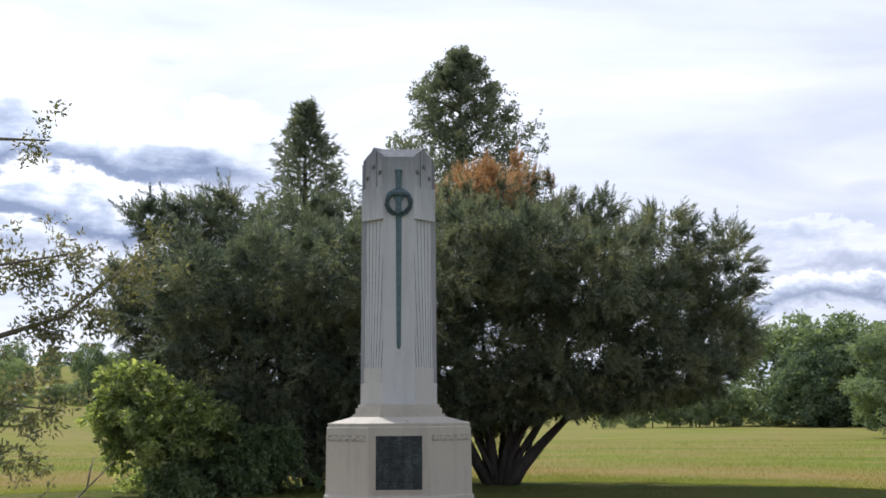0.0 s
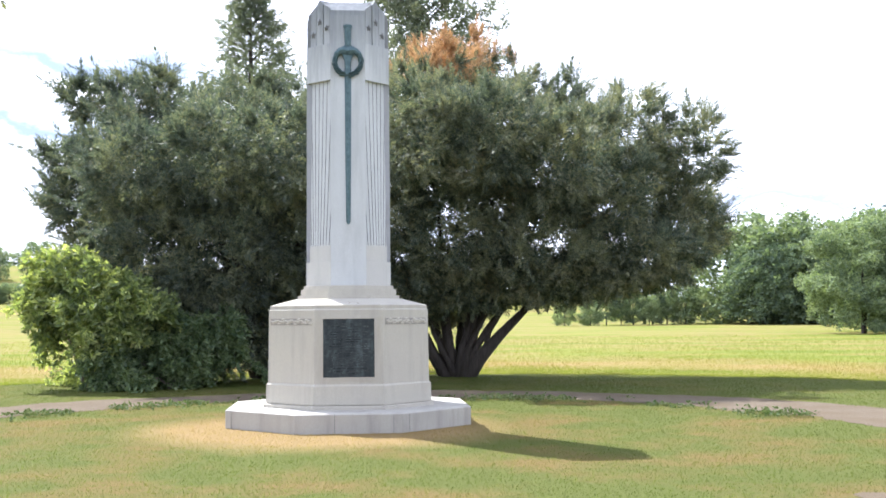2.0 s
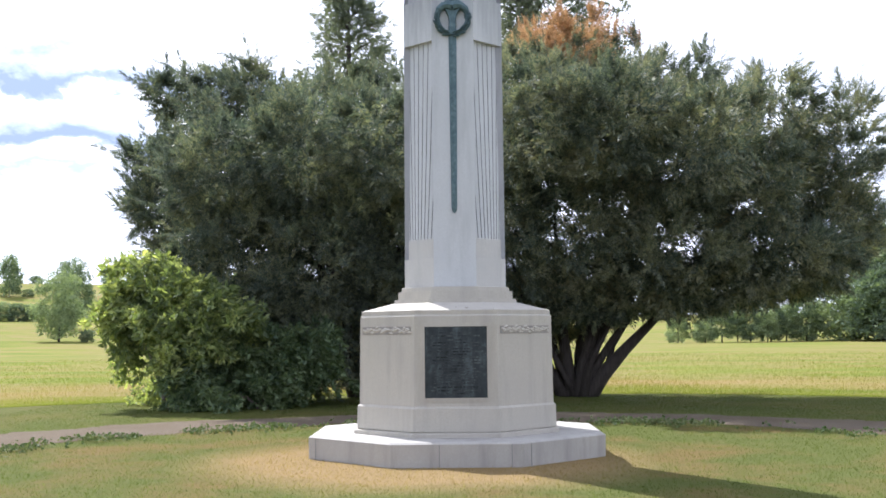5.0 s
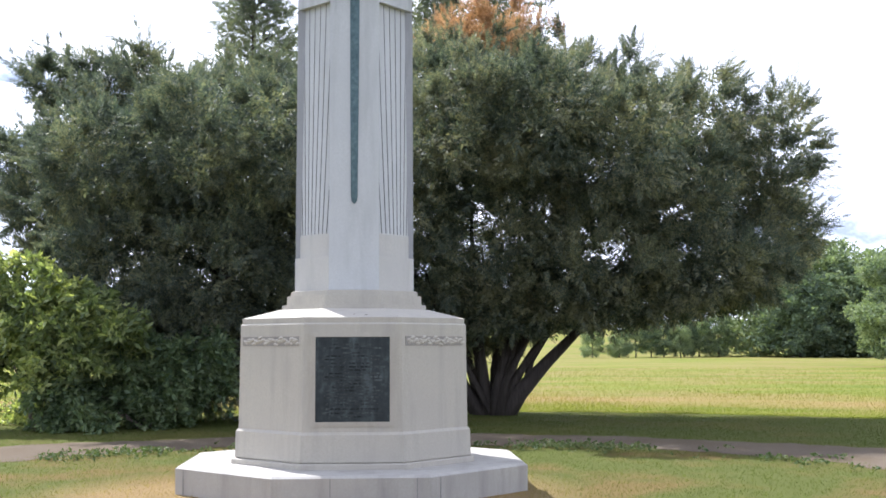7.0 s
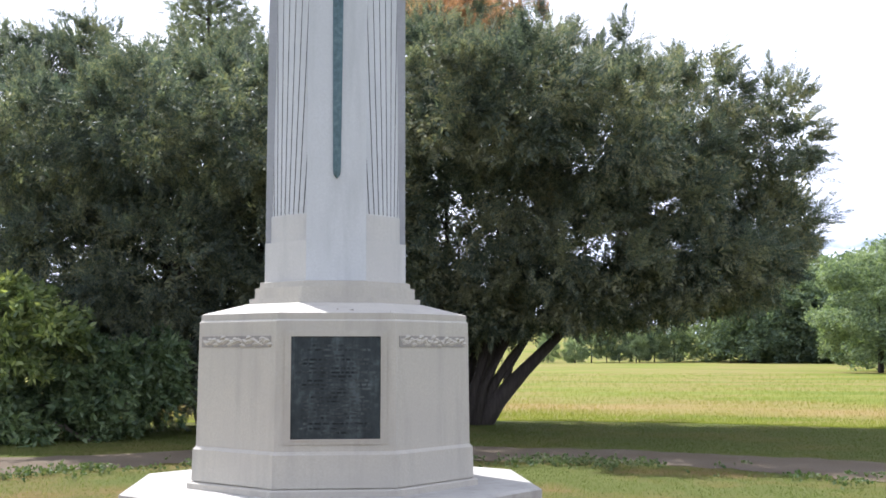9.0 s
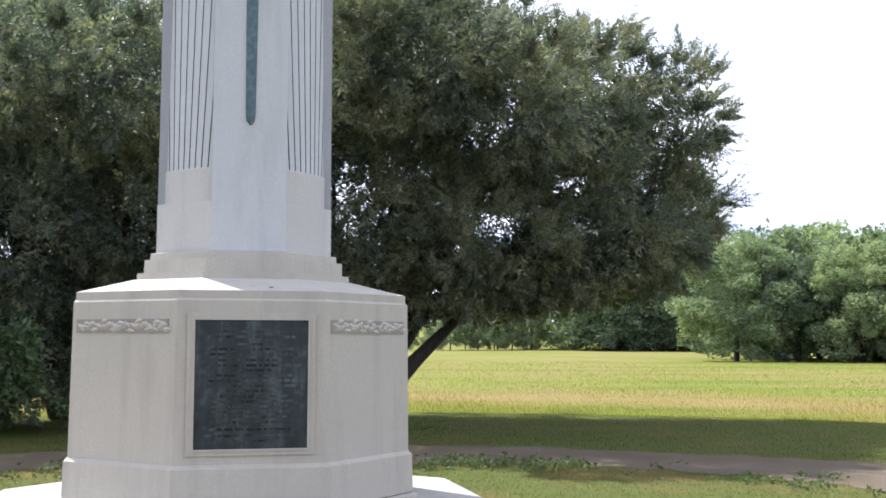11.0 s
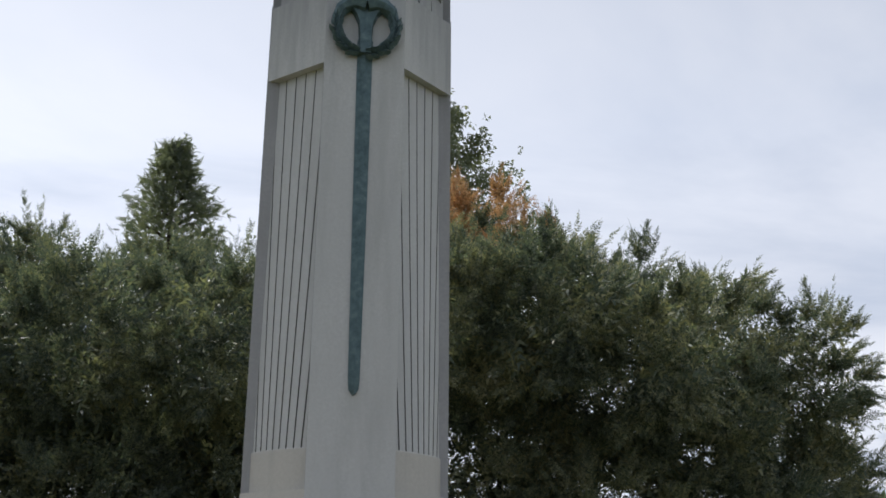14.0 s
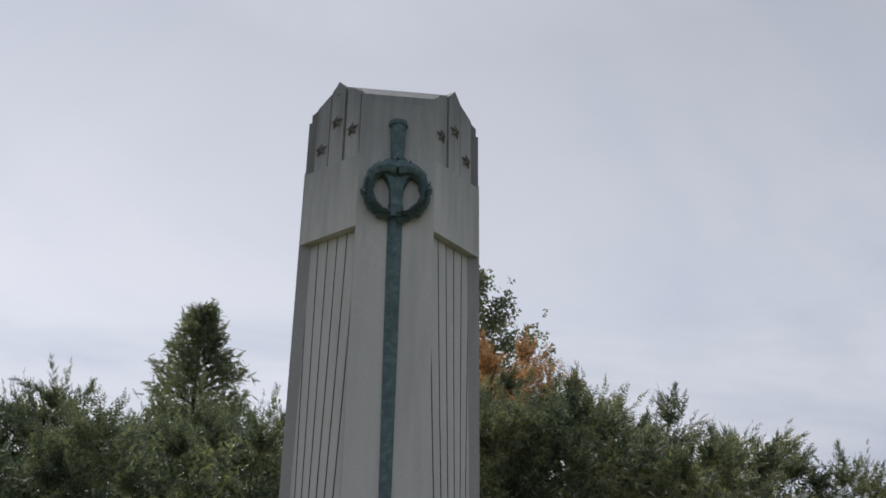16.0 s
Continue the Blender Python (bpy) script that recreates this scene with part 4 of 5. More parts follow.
# ---------- the large trees behind the monument ----------
right_lobes = [
    (1.1, 12.3, 6.9, 1.9, 2.4, 2.1), (2.3, 12.2, 7.55, 1.6, 2.1, 1.65), (3.5, 12.0, 6.6, 2.0, 2.6, 1.95), (4.95, 11.8, 6.05, 1.9, 2.5, 1.9), (7.05, 11.9, 6.1, 1.2, 2.0, 1.9),
    (8.6, 12.0, 5.6, 1.0, 1.7, 1.65), (8.4, 11.9, 3.85, 1.3, 1.8, 1.15), (8.3, 12.1, 4.7, 1.25, 1.2, 1.5), (4.8, 11.8, 3.6, 1.6, 1.1, 1.2), (6.8, 11.1, 3.3, 1.9, 2.1, 1.15), (4.4, 10.6, 3.4, 1.9, 2.0, 1.45), (2.2, 10.7, 3.9, 1.8, 1.9, 1.9), (0.4, 11.6, 4.2, 1.5, 2.0, 2.1), (3.0, 13.5, 3.5, 2.3, 1.2, 1.6),
    (2.5, 11.5, 2.55, 1.5, 1.3, 0.8), (0.9, 11.7, 2.2, 1.2, 1.2, 0.9), (4.3, 11.2, 2.5, 1.3, 1.3, 0.6), (5.7, 11.3, 2.58, 1.6, 1.4, 0.7), (7.3, 11.6, 2.95, 1.5, 1.4, 0.85), (7.8, 11.9, 5.0, 1.2, 1.4, 1.3), (6.2, 11.7, 3.0, 1.5, 1.4, 0.8), (6.0, 11.9, 5.9, 1.0, 1.5, 1.2), (3.5, 11.7, 2.30, 1.2, 1.1, 0.62), (4.9, 11.6, 2.36, 1.2, 1.2, 0.6), (6.6, 11.5, 2.75, 1.4, 1.2, 0.7), (2.5, 13.1, 1.9, 1.1, 0.6, 0.75), (1.5, 12.4, 2.0, 0.8, 0.8, 0.8), (2.0, 14.2, 2.4, 1.5, 0.7, 0.8),
    (4.4, 10.0, 5.1, 1.7, 1.4, 1.5), (2.5, 9.9, 5.5, 1.6, 1.3, 1.6), (6.3, 10.3, 4.7, 1.4, 1.3, 1.3),
    (1.2, 8.4, 6.0, 1.5, 1.4, 1.25), (3.0, 8.1, 5.9, 1.5, 1.4, 1.25), (4.7, 8.3, 5.5, 1.4, 1.3, 1.2), (3.0, 9.4, 6.4, 1.6, 1.2, 1.2), (0.2, 9.6, 4.6, 1.2, 1.2, 1.3)]
right_cedar = big_cedar("cedar_tree", "broad dark cedar with many trunks and an orange-brown dying top", (2.4, 12.6), right_lobes, 740, 21,
          [(5.2, 11.8, 6.0), (3.9, 11.2, 4.8), (4.4, 12.4, 6.4), (3.4, 12.0, 6.6), (1.4, 12.2, 6.6), (0.3, 11.6, 4.4), (3.4, 10.6, 4.6), (1.8, 13.6, 4.8)],
          M_cedar, 0.5, (2.2, 11.6, 8.75, 2.0, 2.6, 0.95), 0.10, 0.6, 0.31)
for pts, k in (([(0.2, -0.1, -0.1), (0.6, -0.2, 0.5), (1.12, -0.4, 1.10), (1.95, -0.6, 1.95), (3.6, -0.9, 3.0)], 0.21),
               ([(0.16, -0.15, -0.1), (0.40, -0.2, 0.62), (0.85, -0.35, 1.35), (1.5, -0.5, 2.15), (2.4, -0.6, 3.2)], 0.12),
               ([(0.1, -0.2, -0.1), (0.26, -0.3, 0.7), (0.62, -0.4, 1.5), (1.0, -0.6, 2.4)], 0.10),
               ([(0.7, -0.25, 0.62), (0.86, -0.28, 1.2), (1.3, -0.4, 1.9), (1.9, -0.5, 2.7)], 0.075),
               ([(0.05, 0.0, -0.1), (0.22, 0.0, 0.7), (0.62, -0.1, 1.6), (1.4, -0.4, 3.1)], 0.15), ([(0, -0.1, -0.1), (0.15, -0.2, 0.8), (0.5, -0.3, 1.8), (1.2, -0.6, 3.4)], 0.14),
               ([(-0.1, 0, -0.1), (-0.2, -0.1, 0.8), (-0.3, -0.2, 1.9), (-0.2, -0.4, 3.6)], 0.14), ([(-0.2, 0, -0.1), (-0.6, -0.1, 0.6), (-1.0, -0.3, 1.5), (-1.5, -0.6, 3.2)], 0.14),
               ([(-0.2, 0.1, -0.1), (-0.4, 0.2, 0.8), (-0.75, 0.3, 2.0), (-0.9, 0.2, 3.8)], 0.14), ([(-0.3, 0.3, -0.1), (-0.8, 0.5, 0.8), (-1.3, 0.5, 1.7), (-2.0, 0.3, 3.0)], 0.12), ([(0.15, -0.25, -0.1), (0.3, -0.35, 0.8), (0.75, -0.7, 1.7), (1.3, -1.2, 2.7)], 0.10),
               ([(0.1, 0.2, -0.1), (0.1, 0.4, 1.0), (0.3, 0.6, 2.2), (0.2, 0.5, 4.0)], 0.14)):
    bough(right_cedar, pts, 1.15 * k)
left_lobes = [
    (-1.3, 14.6, 6.3, 1.85, 2.4, 2.3), (-3.15, 14.5, 6.5, 1.85, 2.5, 2.15), (-5.1, 14.2, 6.5, 1.75, 2.4, 2.1), (-6.55, 14.2, 5.9, 1.3, 1.8, 2.25),
    (-1.3, 12.6, 5.0, 1.6, 1.8, 1.6), (-3.0, 12.4, 5.1, 1.6, 1.8, 1.6), (-4.8, 12.2, 5.1, 1.5, 1.7, 1.5),
    (-6.9, 12.3, 4.0, 1.15, 1.2, 1.4), (-7.6, 12.4, 4.5, 0.9, 0.9, 0.75), (-7.35, 12.8, 5.7, 0.85, 0.9, 0.85), (-7.4, 14.0, 7.1, 0.9, 1.2, 1.3), (-7.95, 13.6, 7.65, 0.55, 0.8, 0.75), (-6.6, 13.8, 7.75, 0.7, 0.9, 0.75), (-5.6, 13.9, 8.0, 0.6, 0.8, 0.7), (-8.1, 12.6, 4.9, 0.7, 0.8, 0.6), (-8.2, 12.9, 5.9, 0.55, 0.8, 0.6), (-5.4, 10.9, 3.2, 1.6, 1.9, 1.8), (-3.6, 10.8, 3.3, 1.9, 2.0, 1.8), (-1.6, 11.2, 3.6, 1.6, 2.0, 1.7), (-4.4, 10.5, 1.6, 1.3, 1.3, 1.3), (-2.6, 13.6, 3.0, 2.4, 1.2, 1.6), (-3.0, 12.0, 1.5, 1.7, 1.2, 1.3), (-1.4, 12.2, 1.7, 0.9, 0.8, 0.9), (-2.5, 12.6, 1.0, 1.3, 0.8, 0.9), (-4.3, 11.0, 0.8, 1.2, 0.9, 0.8), (-5.4, 12.4, 1.4, 1.2, 0.8, 1.2),
    (-5.6, 9.6, 5.3, 1.3, 1.4, 1.4), (-3.7, 9.1, 5.6, 1.5, 1.4, 1.4), (-1.7, 9.2, 5.6, 1.5, 1.4, 1.4)]
big_cedar("cedar_tree", "dense dark green cedar with feathery upright shoots", (-2.9, 13.0), left_lobes, 730, 22,
          [(-6.0, 11.5, 5.0), (-4.8, 11.8, 6.0), (-3.2, 12.2, 6.4), (-1.3, 12.4, 6.0), (-3.6, 10.8, 3.6), (-1.6, 11.4, 3.6)], M_cedar_dark, 0.78, None, 0.18, 0.60, 0.36, 1.0, (-5.4, 60, 1.35))


def tall_tree(name, label, base, height, width, low, n, seed, template, mat, size, power=1.0, ragged=0.5):
    """An upright tree of narrow outline, with branches round a leader."""
    r = np.random.default_rng(seed)
    tree = thing(name, label, "tree", (base[0], base[1], 0))
    t = r.random(n) ** 0.8
    nb = 95
    k = r.integers(0, nb, n)
    bt, ba = np.linspace(0, 1, nb) ** 0.9, 2.4 * np.arange(nb) + r.uniform(-0.3, 0.3, nb)
    reach = width * (1 - bt) ** power * r.uniform(1 - ragged, 1.0, nb) + 0.15
    z = low + (height - low) * bt
    u = r.random(n) ** 0.42
    jit = r.normal(size=(n, 3)) * 0.26
    P = np.stack([np.cos(ba[k]) * reach[k] * u, np.sin(ba[k]) * reach[k] * u, z[k] + 0.35 * reach[k] * u], 1) + jit * (0.4 + 0.6 * (1 - bt[k]))[:, None]
    D = np.stack([np.cos(ba[k]), np.sin(ba[k]), 0.3 + 0 * u], 1) + 0.8 * r.normal(size=(n, 3))
    part("crown", foliage("crown", P, D, size * r.uniform(0.6, 1.2, n), template, r), mat, tree)
    bm = bmesh.new()
    tube(bm, [(0, 0, -0.1), (0.1, 0, low), (0.0, 0.1, (low + height) / 2), (0, 0, height - 0.2)], [0.24, 0.19, 0.1, 0.015], 8)
    smooth(part("trunk", bm, M_bark, tree))
    for j in range(0, nb, 4):
        bm = bmesh.new()
        e = Vector((math.cos(ba[j]) * reach[j] * 0.9, math.sin(ba[j]) * reach[j] * 0.9, z[j] + 0.32 * reach[j]))
        s = Vector((0, 0, z[j] - 0.1))
        tube(bm, [s, s.lerp(e, 0.5) + Vector((0, 0, 0.08)), e], [0.05, 0.03, 0.008], 5)
        part("branch", bm, M_bark, tree)
    return tree


tall_tree("conifer_tree", "slim pointed dark green tree rising behind the cedars", (-4.0, 19.8), 12.9, 4.0, 5.0, 7600, 31, CEDAR, M_back, 0.25, 0.95, 0.6)
tall_tree("poplar_tree", "tall loose-leaved green tree rising behind the cedars", (1.45, 15.6), 13.45, 4.3, 5.0, 8500, 32, LOOSE, M_back, 0.13, 0.66, 0.5)


# ---------- the leafy bush at the edge of the cedars ----------
def bush(name, label, lobes, n, seed, mat, size, template=BROAD, group=""):
    r = np.random.default_rng(seed)
    L = np.array(lobes)
    off = np.array([L[:, 0].mean(), L[:, 1].mean(), 0])
    ob = thing(name, label, "bush", tuple(off), 0, group)
    lobes = [l[:3] + tuple(0.82 * q for q in l[3:]) for l in lobes]
    # sprays that droop from the branch ends, with gaps between
    C, N = shell(lobes, 8 * n // 50, r, 0.55, 0.36, 1.5, 0.6)
    C, N = C[:n // 88], N[:n // 88]
    m, per = len(C), 64
    ax = unit(N + np.array([0, 0, -0.25]) + 0.3 * r.normal(size=N.shape))
    side = unit(np.cross(ax, np.array([0, 0, 1.0])))
    ln = r.uniform(0.45, 1.0, m)
    t, w, v = r.random((m, per)), r.normal(size=(m, per)), r.normal(size=(m, per))
    P = C[:, None] + ax[:, None] * ((t - 0.35) * ln[:, None])[..., None] + side[:, None] * (0.24 * ln[:, None] * w * (1.15 - t))[..., None]
    P[..., 2] += 0.022 * v - 0.55 * t * t * ln[:, None]
    D = ax[:, None] * 0.7 + side[:, None] * (0.8 * w)[..., None] + 0.35 * r.normal(size=P.shape) + np.array([0, 0, -0.25])
    ok = P[..., 2] > 0.03
    P, D = P[ok], D[ok]
    part("crown", foliage("crown", P - off, D, size * r.uniform(0.6, 1.25, len(P)), template, r), mat, ob)
    pr = random.Random(seed)
    for l in lobes:
        bm = bmesh.new()
        e = Vector(l[:3]) - Vector(off)
        b = Vector((pr.uniform(-0.3, 0.3), pr.uniform(-0.2, 0.2), -0.05))
        tube(bm, [b, b.lerp(e, 0.5) + Vector((0, 0, 0.15)), e], [0.03, 0.022, 0.008], 6)
        part("stem", bm, M_twig, ob)
    return ob


bush("leafy_bush", "bright green broad-leaved bush against the dark cedars",
     [(-7.2, 8.9, 1.85, 0.45, 0.5, 0.4), (-7.35, 9.2, 2.45, 0.45, 0.5, 0.45), (-7.0, 9.2, 3.1, 0.35, 0.4, 0.32), (-6.5, 8.7, 2.3, 0.42, 0.4, 0.32), (-5.8, 8.4, 2.7, 0.3, 0.3, 0.3), (-5.4, 8.4, 2.45, 0.3, 0.3, 0.25), (-6.8, 8.6, 1.95, 0.5, 0.5, 0.42), (-6.2, 8.5, 1.5, 0.45, 0.45, 0.4), (-5.6, 8.3, 1.9, 0.45, 0.4, 0.4), (-6.0, 8.6, 1.5, 0.5, 0.4, 0.5), (-5.0, 8.3, 2.0, 0.4, 0.35, 0.35)], 8200, 41, M_bright, 0.235)
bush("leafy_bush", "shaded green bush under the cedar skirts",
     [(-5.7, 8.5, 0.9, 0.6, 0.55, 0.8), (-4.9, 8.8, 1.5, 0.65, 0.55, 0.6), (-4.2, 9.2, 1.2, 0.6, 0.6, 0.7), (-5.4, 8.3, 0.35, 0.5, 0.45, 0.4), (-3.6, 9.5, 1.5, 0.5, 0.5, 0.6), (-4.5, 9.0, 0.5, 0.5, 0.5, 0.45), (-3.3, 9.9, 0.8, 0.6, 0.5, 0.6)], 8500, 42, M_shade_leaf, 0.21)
bush("low_shrub", "low yellow-green shrub at the meadow's edge", [(-6.9, 10.6, 0.4, 0.6, 0.4, 0.35), (-6.4, 10.6, 0.3, 0.5, 0.4, 0.3)], 2200, 43, M_bright, 0.16)


# ---------- the woods and far trees ----------
def wood_tree_mesh(seed, h, w, n, size, template):
    r = np.random.default_rng(seed)
    lobes = [(0, 0, 0.5 * h, w * 0.66, w * 0.66, 0.40 * h)]
    for i in range(72):
        a, z = r.uniform(0, 2 * np.pi), r.uniform(0.04, 0.90)
        q = w * math.sqrt(max(0.05, 1 - ((z - 0.42) / 0.52) ** 2)) * r.uniform(0.72, 1.0)
        s = w * r.uniform(0.12, 0.28)
        lobes.append((q * math.cos(a), q * math.sin(a), z * h, s * 1.05, s * 1.05, s * 0.82))
    P, N = shell(lobes, n, r, 0.5, 0.29, 1.1, 0.8)
    if n > 10000:      # seen from one side only
        seen = P[:, 1] < 0.25 * w
        P, N = P[seen], N[seen]
    D = N + 1.1 * r.normal(size=N.shape)
    return foliage("crown", P, D, size * r.uniform(0.7, 1.3, len(P)), template, r)


def wood_trunk_mesh(h, w, seed):
    bm = bmesh.new()
    tube(bm, [(0, 0, -0.3), (0.1, 0, 0.25 * h), (0, 0.1, 0.6 * h)], [0.2, 0.16, 0.06], 7)
    return bm


crowns, far_crowns, small_crowns = [], [], []
for k in range(4):
    tb = shared("trunk", wood_trunk_mesh(10.0, 3.6, k), M_bark)
    for store, count, size, template in ((crowns, 22000, 0.215, SCRAPS), (far_crowns, 3400, 0.42, FEW), (small_crowns, 1000, 0.8, FEW)):
        me = wood_tree_mesh(60 + k, 10.0, 3.7, count, size, template)
        me.materials.append(M_wood)
        store.append((me, tb))


def wood_tree(x, y, h, k, turn, group, label="leafy green tree at the edge of the wood", wide=1.0, near=False, lift=0.0):
    z = float(rise(np.array(x), np.array(y)))
    t = thing("tree", label, "tree", (x, y, z), turn, group)
    s = h / 10.0
    for name, me in zip(("crown", "trunk"), (crowns if near else small_crowns if y > 190 else far_crowns)[k]):
        ob = part(name, me, None, t)
        up = lift if name == "crown" else 0.0
        ob.matrix_basis = Matrix.Translation((0, 0, up * h)) @ Matrix.Diagonal((s * wide, s * wide, s * (1 - up), 1))
    return t


pr = random.Random(5)
edge = [(36.5, 66.5), (40.5, 65.0), (44.0, 62.5), (47.5, 60.5), (51.5, 58.5), (56, 56.5), (61, 54), (66, 51)]
for i, (x, y) in enumerate(edge):
    wood_tree(x, y, pr.uniform(7.6, 9.8), i % 4, pr.uniform(-70, 0), "trees of the wood", wide=1.25, near=True)
    wood_tree(x + 4.5, y + 5, pr.uniform(9.5, 10.6), (i + 1) % 4, pr.uniform(0, 360), "trees of the wood", wide=1.15)
    wood_tree(x + 9, y + 11, pr.uniform(10.5, 11.5), (i + 2) % 4, pr.uniform(0, 360), "trees of the wood", wide=1.15)
for i in range(14):
    x = 50.0 + 3.5 * i
    wood_tree(x + pr.uniform(-1, 1), 142 + pr.uniform(-3, 3) - 0.25 * (x - 43), pr.uniform(14.0, 16.0), i % 4, pr.uniform(0, 360), "trees of the wood", wide=1.25)
    wood_tree(x + pr.uniform(-1, 1), 134 + pr.uniform(-3, 3) - 0.35 * (x - 43), pr.uniform(10, 13), (i + 1) % 4, pr.uniform(0, 360), "trees of the wood", wide=1.25)
for i, (x, y, h, w, up) in enumerate(((28.2, 137, 3.4, 1.3, 0.0), (30.6, 138, 4.9, 1.0, 0.1), (33.1, 140, 4.4, 0.9, 0.1), (34.6, 139, 5.3, 1.0, 0.05), (36.4, 137, 4.4, 1.0, 0.12), (37.3, 139, 5.6, 0.9, 0.0), (39.6, 140, 5.2, 1.1, 0.05), (42.0, 139, 6.2, 1.0, 0.0))):
    wood_tree(x, y, h, i % 4, 50 * i, "small field trees", "small green field tree with open trunk" if up else "small bushy field tree reaching the grass", w, False, up)
wood_tree(24.8, 138, 4.2, 1, 40, "small field trees", "small round field tree in the meadow", 1.0)
for i in range(22):
    wood_tree(-20 + 8 * i + pr.uniform(-3, 3), 255 + pr.uniform(-12, 12), pr.uniform(3.0, 4.6), i % 4, pr.uniform(0, 360), "distant trees", "distant green tree beyond the meadow", 1.5)
# on the other side: a lone field tree, a hedge and trees on the rise
wood_tree(-49.4, 112.5, 8.2, 0, 10, "field trees", "lone round-crowned tree in the meadow", 0.92, False, 0.05)
wood_tree(-61.9, 150, 11.0, 2, 70, "field trees", "leafy tree behind the lone meadow tree", 0.62, False, 0.1)
wood_tree(-45.6, 111.2, 1.5, 3, 70, "field trees", "low bush beside the lone tree", 1.7)
wood_tree(-59.7, 179, 11.2, 1, 20, "field trees", "tall leafy tree in the hedge", 0.8)
wood_tree(-55.5, 181, 9.5, 3, 120, "field trees", "tall leafy tree in the hedge", 0.9)
for i in range(26):
    wood_tree(-118 + 3.1 * i + pr.uniform(-1, 1), 178 + 0.28 * i + pr.uniform(-1.5, 1.5), pr.uniform(2.4, 4.0), i % 4, pr.uniform(0, 360), "hedge trees", "bushy green tree of a far hedge", 1.7)
for x, y, h, w in ((-112, 242, 9.6, 0.7), (-89, 247, 7.4, 0.9), (-80, 246, 6.0, 1.0), (-108, 243, 1.9, 2.0), (-128, 250, 8, 0.9), (-72, 250, 7, 0.9), (-64, 252, 6.5, 1.0)):
    wood_tree(x, y, h, pr.randrange(4), pr.uniform(0, 360), "far trees", "far tree on the rising field", w)
for i in range(20):
    wood_tree(-170 + 7.5 * i + pr.uniform(-2, 2), 305 + pr.uniform(-6, 6), pr.uniform(2.5, 4), i % 4, pr.uniform(0, 360), "far trees", "far bushy tree on the skyline", 1.9)


# ---------- the thin-leaved tree whose branches hang in from the side ----------
def near_tree():
    r = np.random.default_rng(77)
    base = np.array([-4.6, -13.6, 0.0])
    tree = thing("locust_tree", "thin-leaved tree with slender drooping grey branches", "tree", tuple(base))
    bm = bmesh.new()
    tube(bm, [(0, 0, -0.1), (0.1, 0, 1.4), (0.0, 0.1, 3.0), (-0.1, 0.1, 5.2)], [0.20, 0.16, 0.12, 0.05], 9)
    smooth(part("trunk", bm, M_twig, tree))
    P, D = [], []
    paths = [
        [(0.0, 0, 1.9), (1.8, -0.6, 2.1), (3.0, -0.85, 2.26), (3.45, -0.85, 2.40), (3.83, -0.85, 2.70)],
        [(0, 0, 2.3), (1.6, -0.3, 2.5), (2.8, -0.7, 2.62), (3.45, -0.8, 2.70)],
        [(0, 0, 3.0), (1.5, 0, 3.2), (2.9, -0.8, 3.27), (3.36, -0.85, 3.24)],
        [(0, 0, 1.6), (1.6, -0.6, 1.95), (2.8, -0.85, 2.06), (3.38, -0.85, 1.98)],
        [(0, 0, 1.3), (1.6, -0.7, 1.5), (2.8, -0.85, 1.58), (3.25, -0.85, 1.80)],
    ]
    for pth in paths:
        bm = bmesh.new()
        tube(bm, pth, [0.035, 0.024, 0.016, 0.009, 0.004][:len(pth)] if len(pth) == 5 else [0.03, 0.02, 0.011, 0.004], 6)
        smooth(part("branch", bm, M_twig, tree))
        A = np.array(pth)
        dense = {3.0: 3, 1.3: 14, 1.6: 26}.get(pth[0][2], 38)
        for _ in range(dense):
            s = r.uniform(1.6 if pth[0][2] != 3.0 else 2.7, len(A) - 1.001)
            i = int(s)
            o = A[i] + (A[i + 1] - A[i]) * (s - i)
            d = unit(np.array([r.uniform(0.2, 1), r.uniform(-0.7, 0.7), r.uniform(-1.0, 0.8)]))
            ln = r.uniform(0.08, 0.24)
            m = 12
            tt = np.linspace(0.2, 1, m)
            P.append(o + d * (ln * tt)[:, None] + r.normal(size=(m, 3)) * 0.02)
            D.append(np.tile(d, (m, 1)) + 0.7 * r.normal(size=(m, 3)) + np.array([0, 0, -0.4]))
    P, D = np.concatenate(P), np.concatenate(D)
    part("crown", foliage("crown", P, D, r.uniform(0.05, 0.092, len(P)), NARROW, r), M_locust, tree)
    bm = bmesh.new()
    tube(bm, [(0.0, 0, 0.9), (1.7, -0.4, 1.25), (3.2, -0.85, 1.42), (3.55, -0.85, 1.57), (3.72, -0.85, 1.74)], [0.02, 0.013, 0.008, 0.005, 0.002], 6)
    for o, e in (((3.3, -0.85, 1.46), (3.42, -0.8, 1.62)), ((3.48, -0.85, 1.54), (3.66, -0.9, 1.58)), ((3.0, -0.8, 1.395), (3.2, -0.85, 1.36)), ((3.6, -0.85, 1.62), (3.62, -0.82, 1.76))):
        tube(bm, [o, Vector(o).lerp(Vector(e), 0.5) + Vector((0, 0, 0.02)), e], [0.005, 0.004, 0.0015], 5)
    smooth(part("dead_branch", bm, M_twig, tree, "bare grey dead branch"))


near_tree()


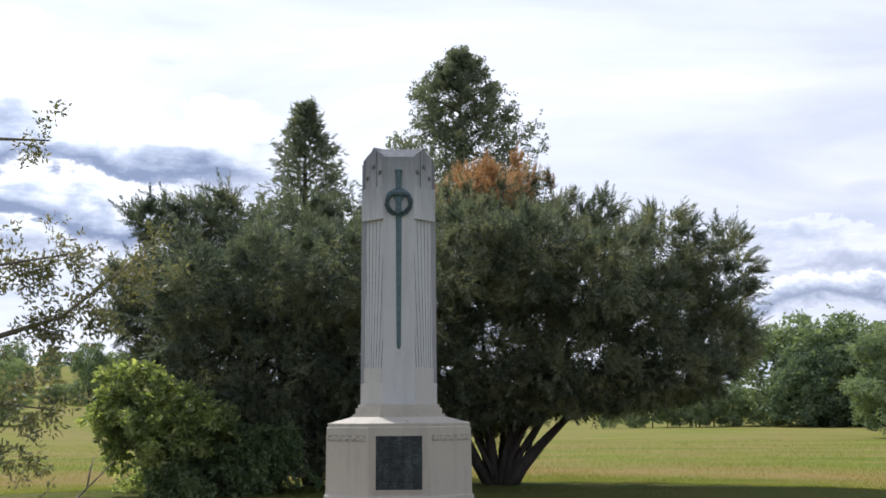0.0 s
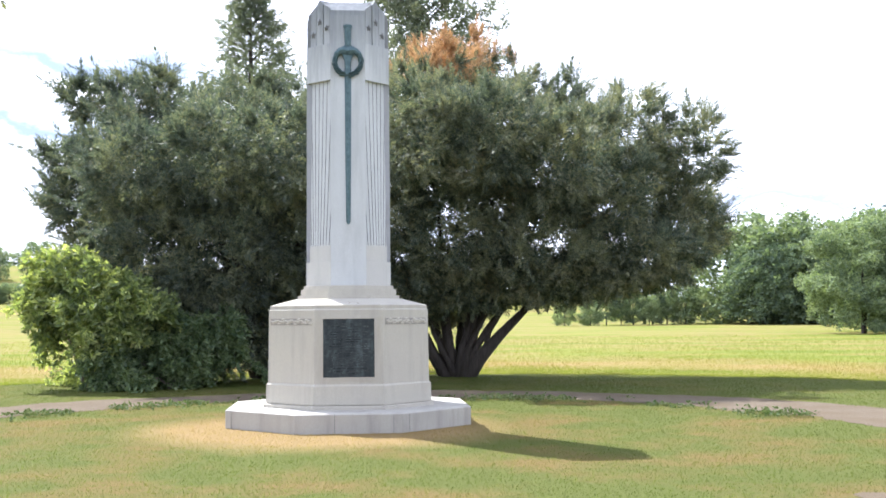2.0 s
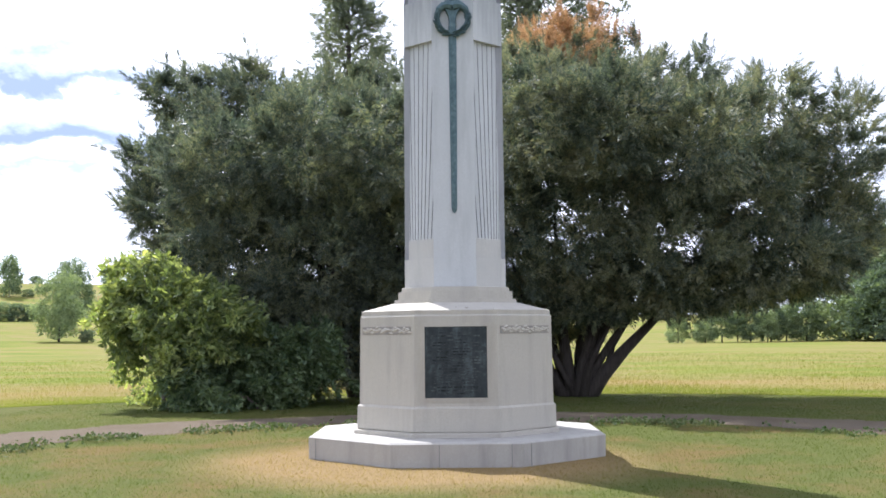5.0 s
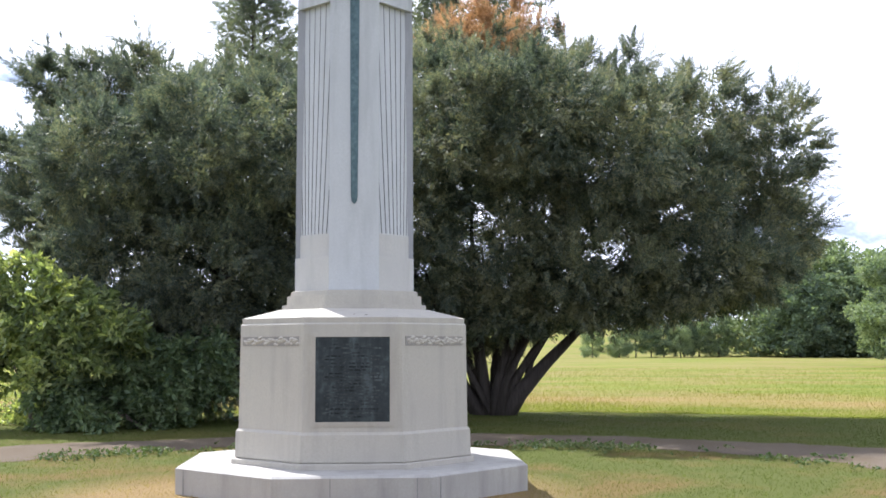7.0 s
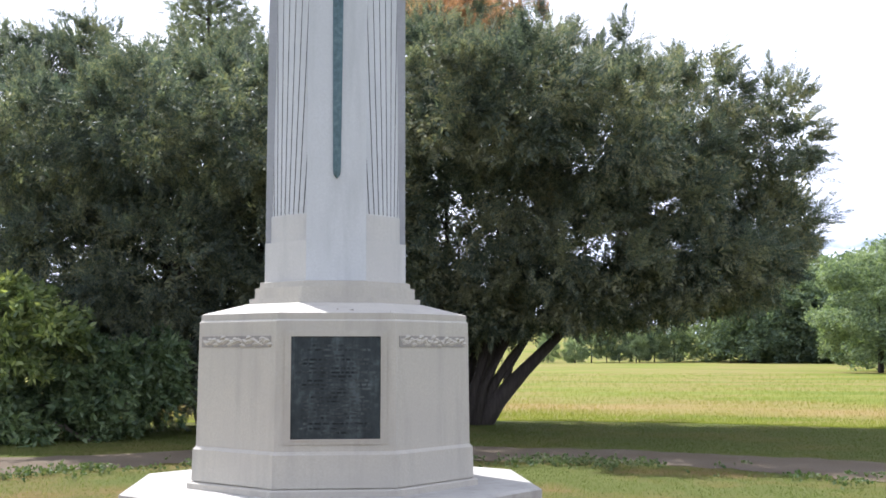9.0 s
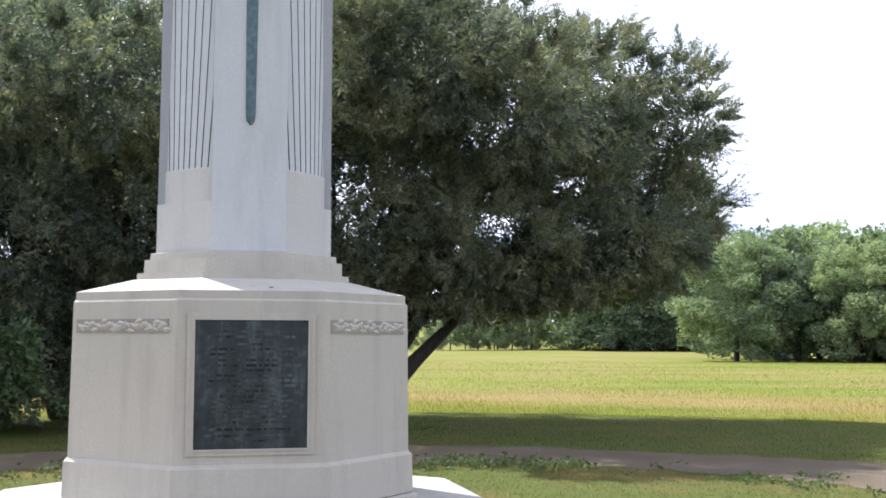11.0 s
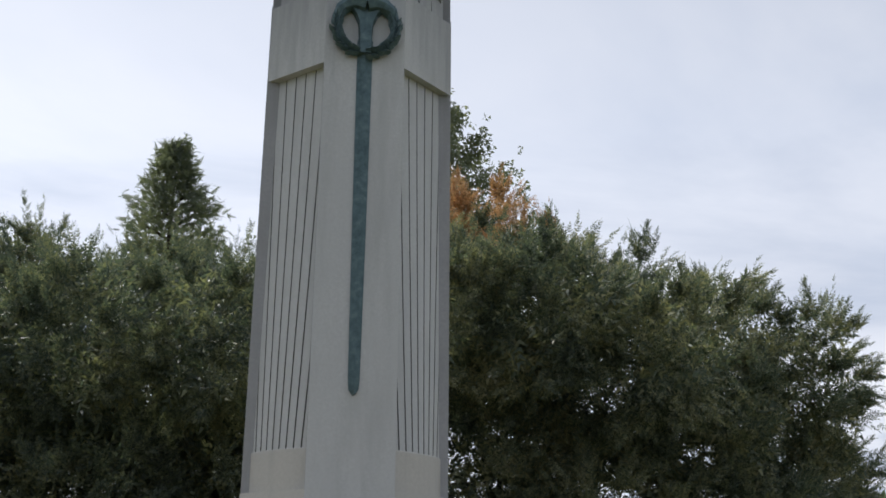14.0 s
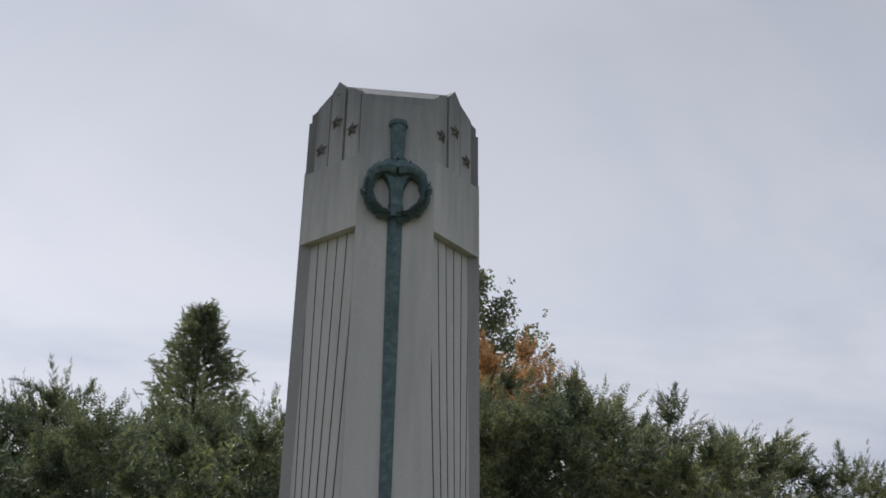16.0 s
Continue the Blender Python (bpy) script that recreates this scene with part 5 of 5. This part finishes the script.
# ---------- grass ----------
def blades(name, label, places, height, width, mat, r, lean=0.5):
    n = len(places)
    a = r.uniform(0, 2 * np.pi, n)
    h = height * r.uniform(0.45, 1.2, n)
    side = np.stack([np.cos(a), np.sin(a), 0 * a], 1) * (width * r.uniform(0.6, 1.2, n))[:, None]
    tip = places + np.stack([lean * h * r.normal(size=n), lean * h * r.normal(size=n), h], 1)
    V = np.stack([places - side, places + side, tip], 1).reshape(-1, 3)
    F = np.arange(3 * n).reshape(-1, 3)
    ob = part(name, soup(name, V, F), mat)
    return tagged(ob, label, "grass", kind="stuff")


gr = np.random.default_rng(99)
n = 330000
x = gr.uniform(-9.5, 13.0, n)
y = -13.5 + 26.5 * gr.random(n) ** 1.25
d = np.hypot(x - RING[0], y - RING[1])
slab = np.maximum(np.maximum(abs(x + 0.04), abs(y)), (abs(x + 0.04) + abs(y)) / 1.4142) < 1.84
rag = 0.75 * (lattice(np.stack([x, y, 0 * x], 1), 2.0, 8) - 0.5)
ok = ~slab & ((d + rag < R_IN + 0.05) | (d - rag > R_OUT - 0.05)) & (d < R_FIELD + 0.3)
pl = np.stack([x, y, 0 * x], 1)[ok]
blades("lawn_grass", "short mown green grass with dry straw patches", pl, 0.026, 0.0040, M_lawn, gr)

n = 200000
ang = gr.uniform(radians(20), radians(160), n)
rad = R_FIELD + 55 * gr.random(n) ** 2.6
pl = np.stack([RING[0] + rad * np.cos(ang), RING[1] + rad * np.sin(ang), 0 * rad], 1)
hh = 0.03 + 0.10 * lattice(pl, 0.3, 9) * np.clip((rad - R_FIELD) / 1.5, 0, 1)
blades("meadow_grass", "tall yellow-green meadow grass going to seed", pl, hh, 0.002 + 0.00017 * rad, M_tall, gr, 0.25)

# weeds along the inner edge of the drive
n = 3600
ang = gr.uniform(radians(15), radians(175), n)
rad = R_IN - 0.25 + 0.32 * gr.normal(size=n)
pl = np.stack([RING[0] + rad * np.cos(ang), RING[1] + rad * np.sin(ang), 0.03 + 0 * rad], 1)
keep = 0.5 * lattice(pl, 0.9, 14) + 0.5 * lattice(pl, 3.1, 15) > 0.47
pl = pl[keep]
wd = part("verge_weeds", foliage("verge_weeds", pl, np.array([0, 0, 1.0]) + 0.7 * gr.normal(size=pl.shape), gr.uniform(0.03, 0.085, len(pl)), BUNCH, gr), M_weed)
tagged(wd, "broad-leaved green weeds along the drive's edge", "weeds", kind="stuff")
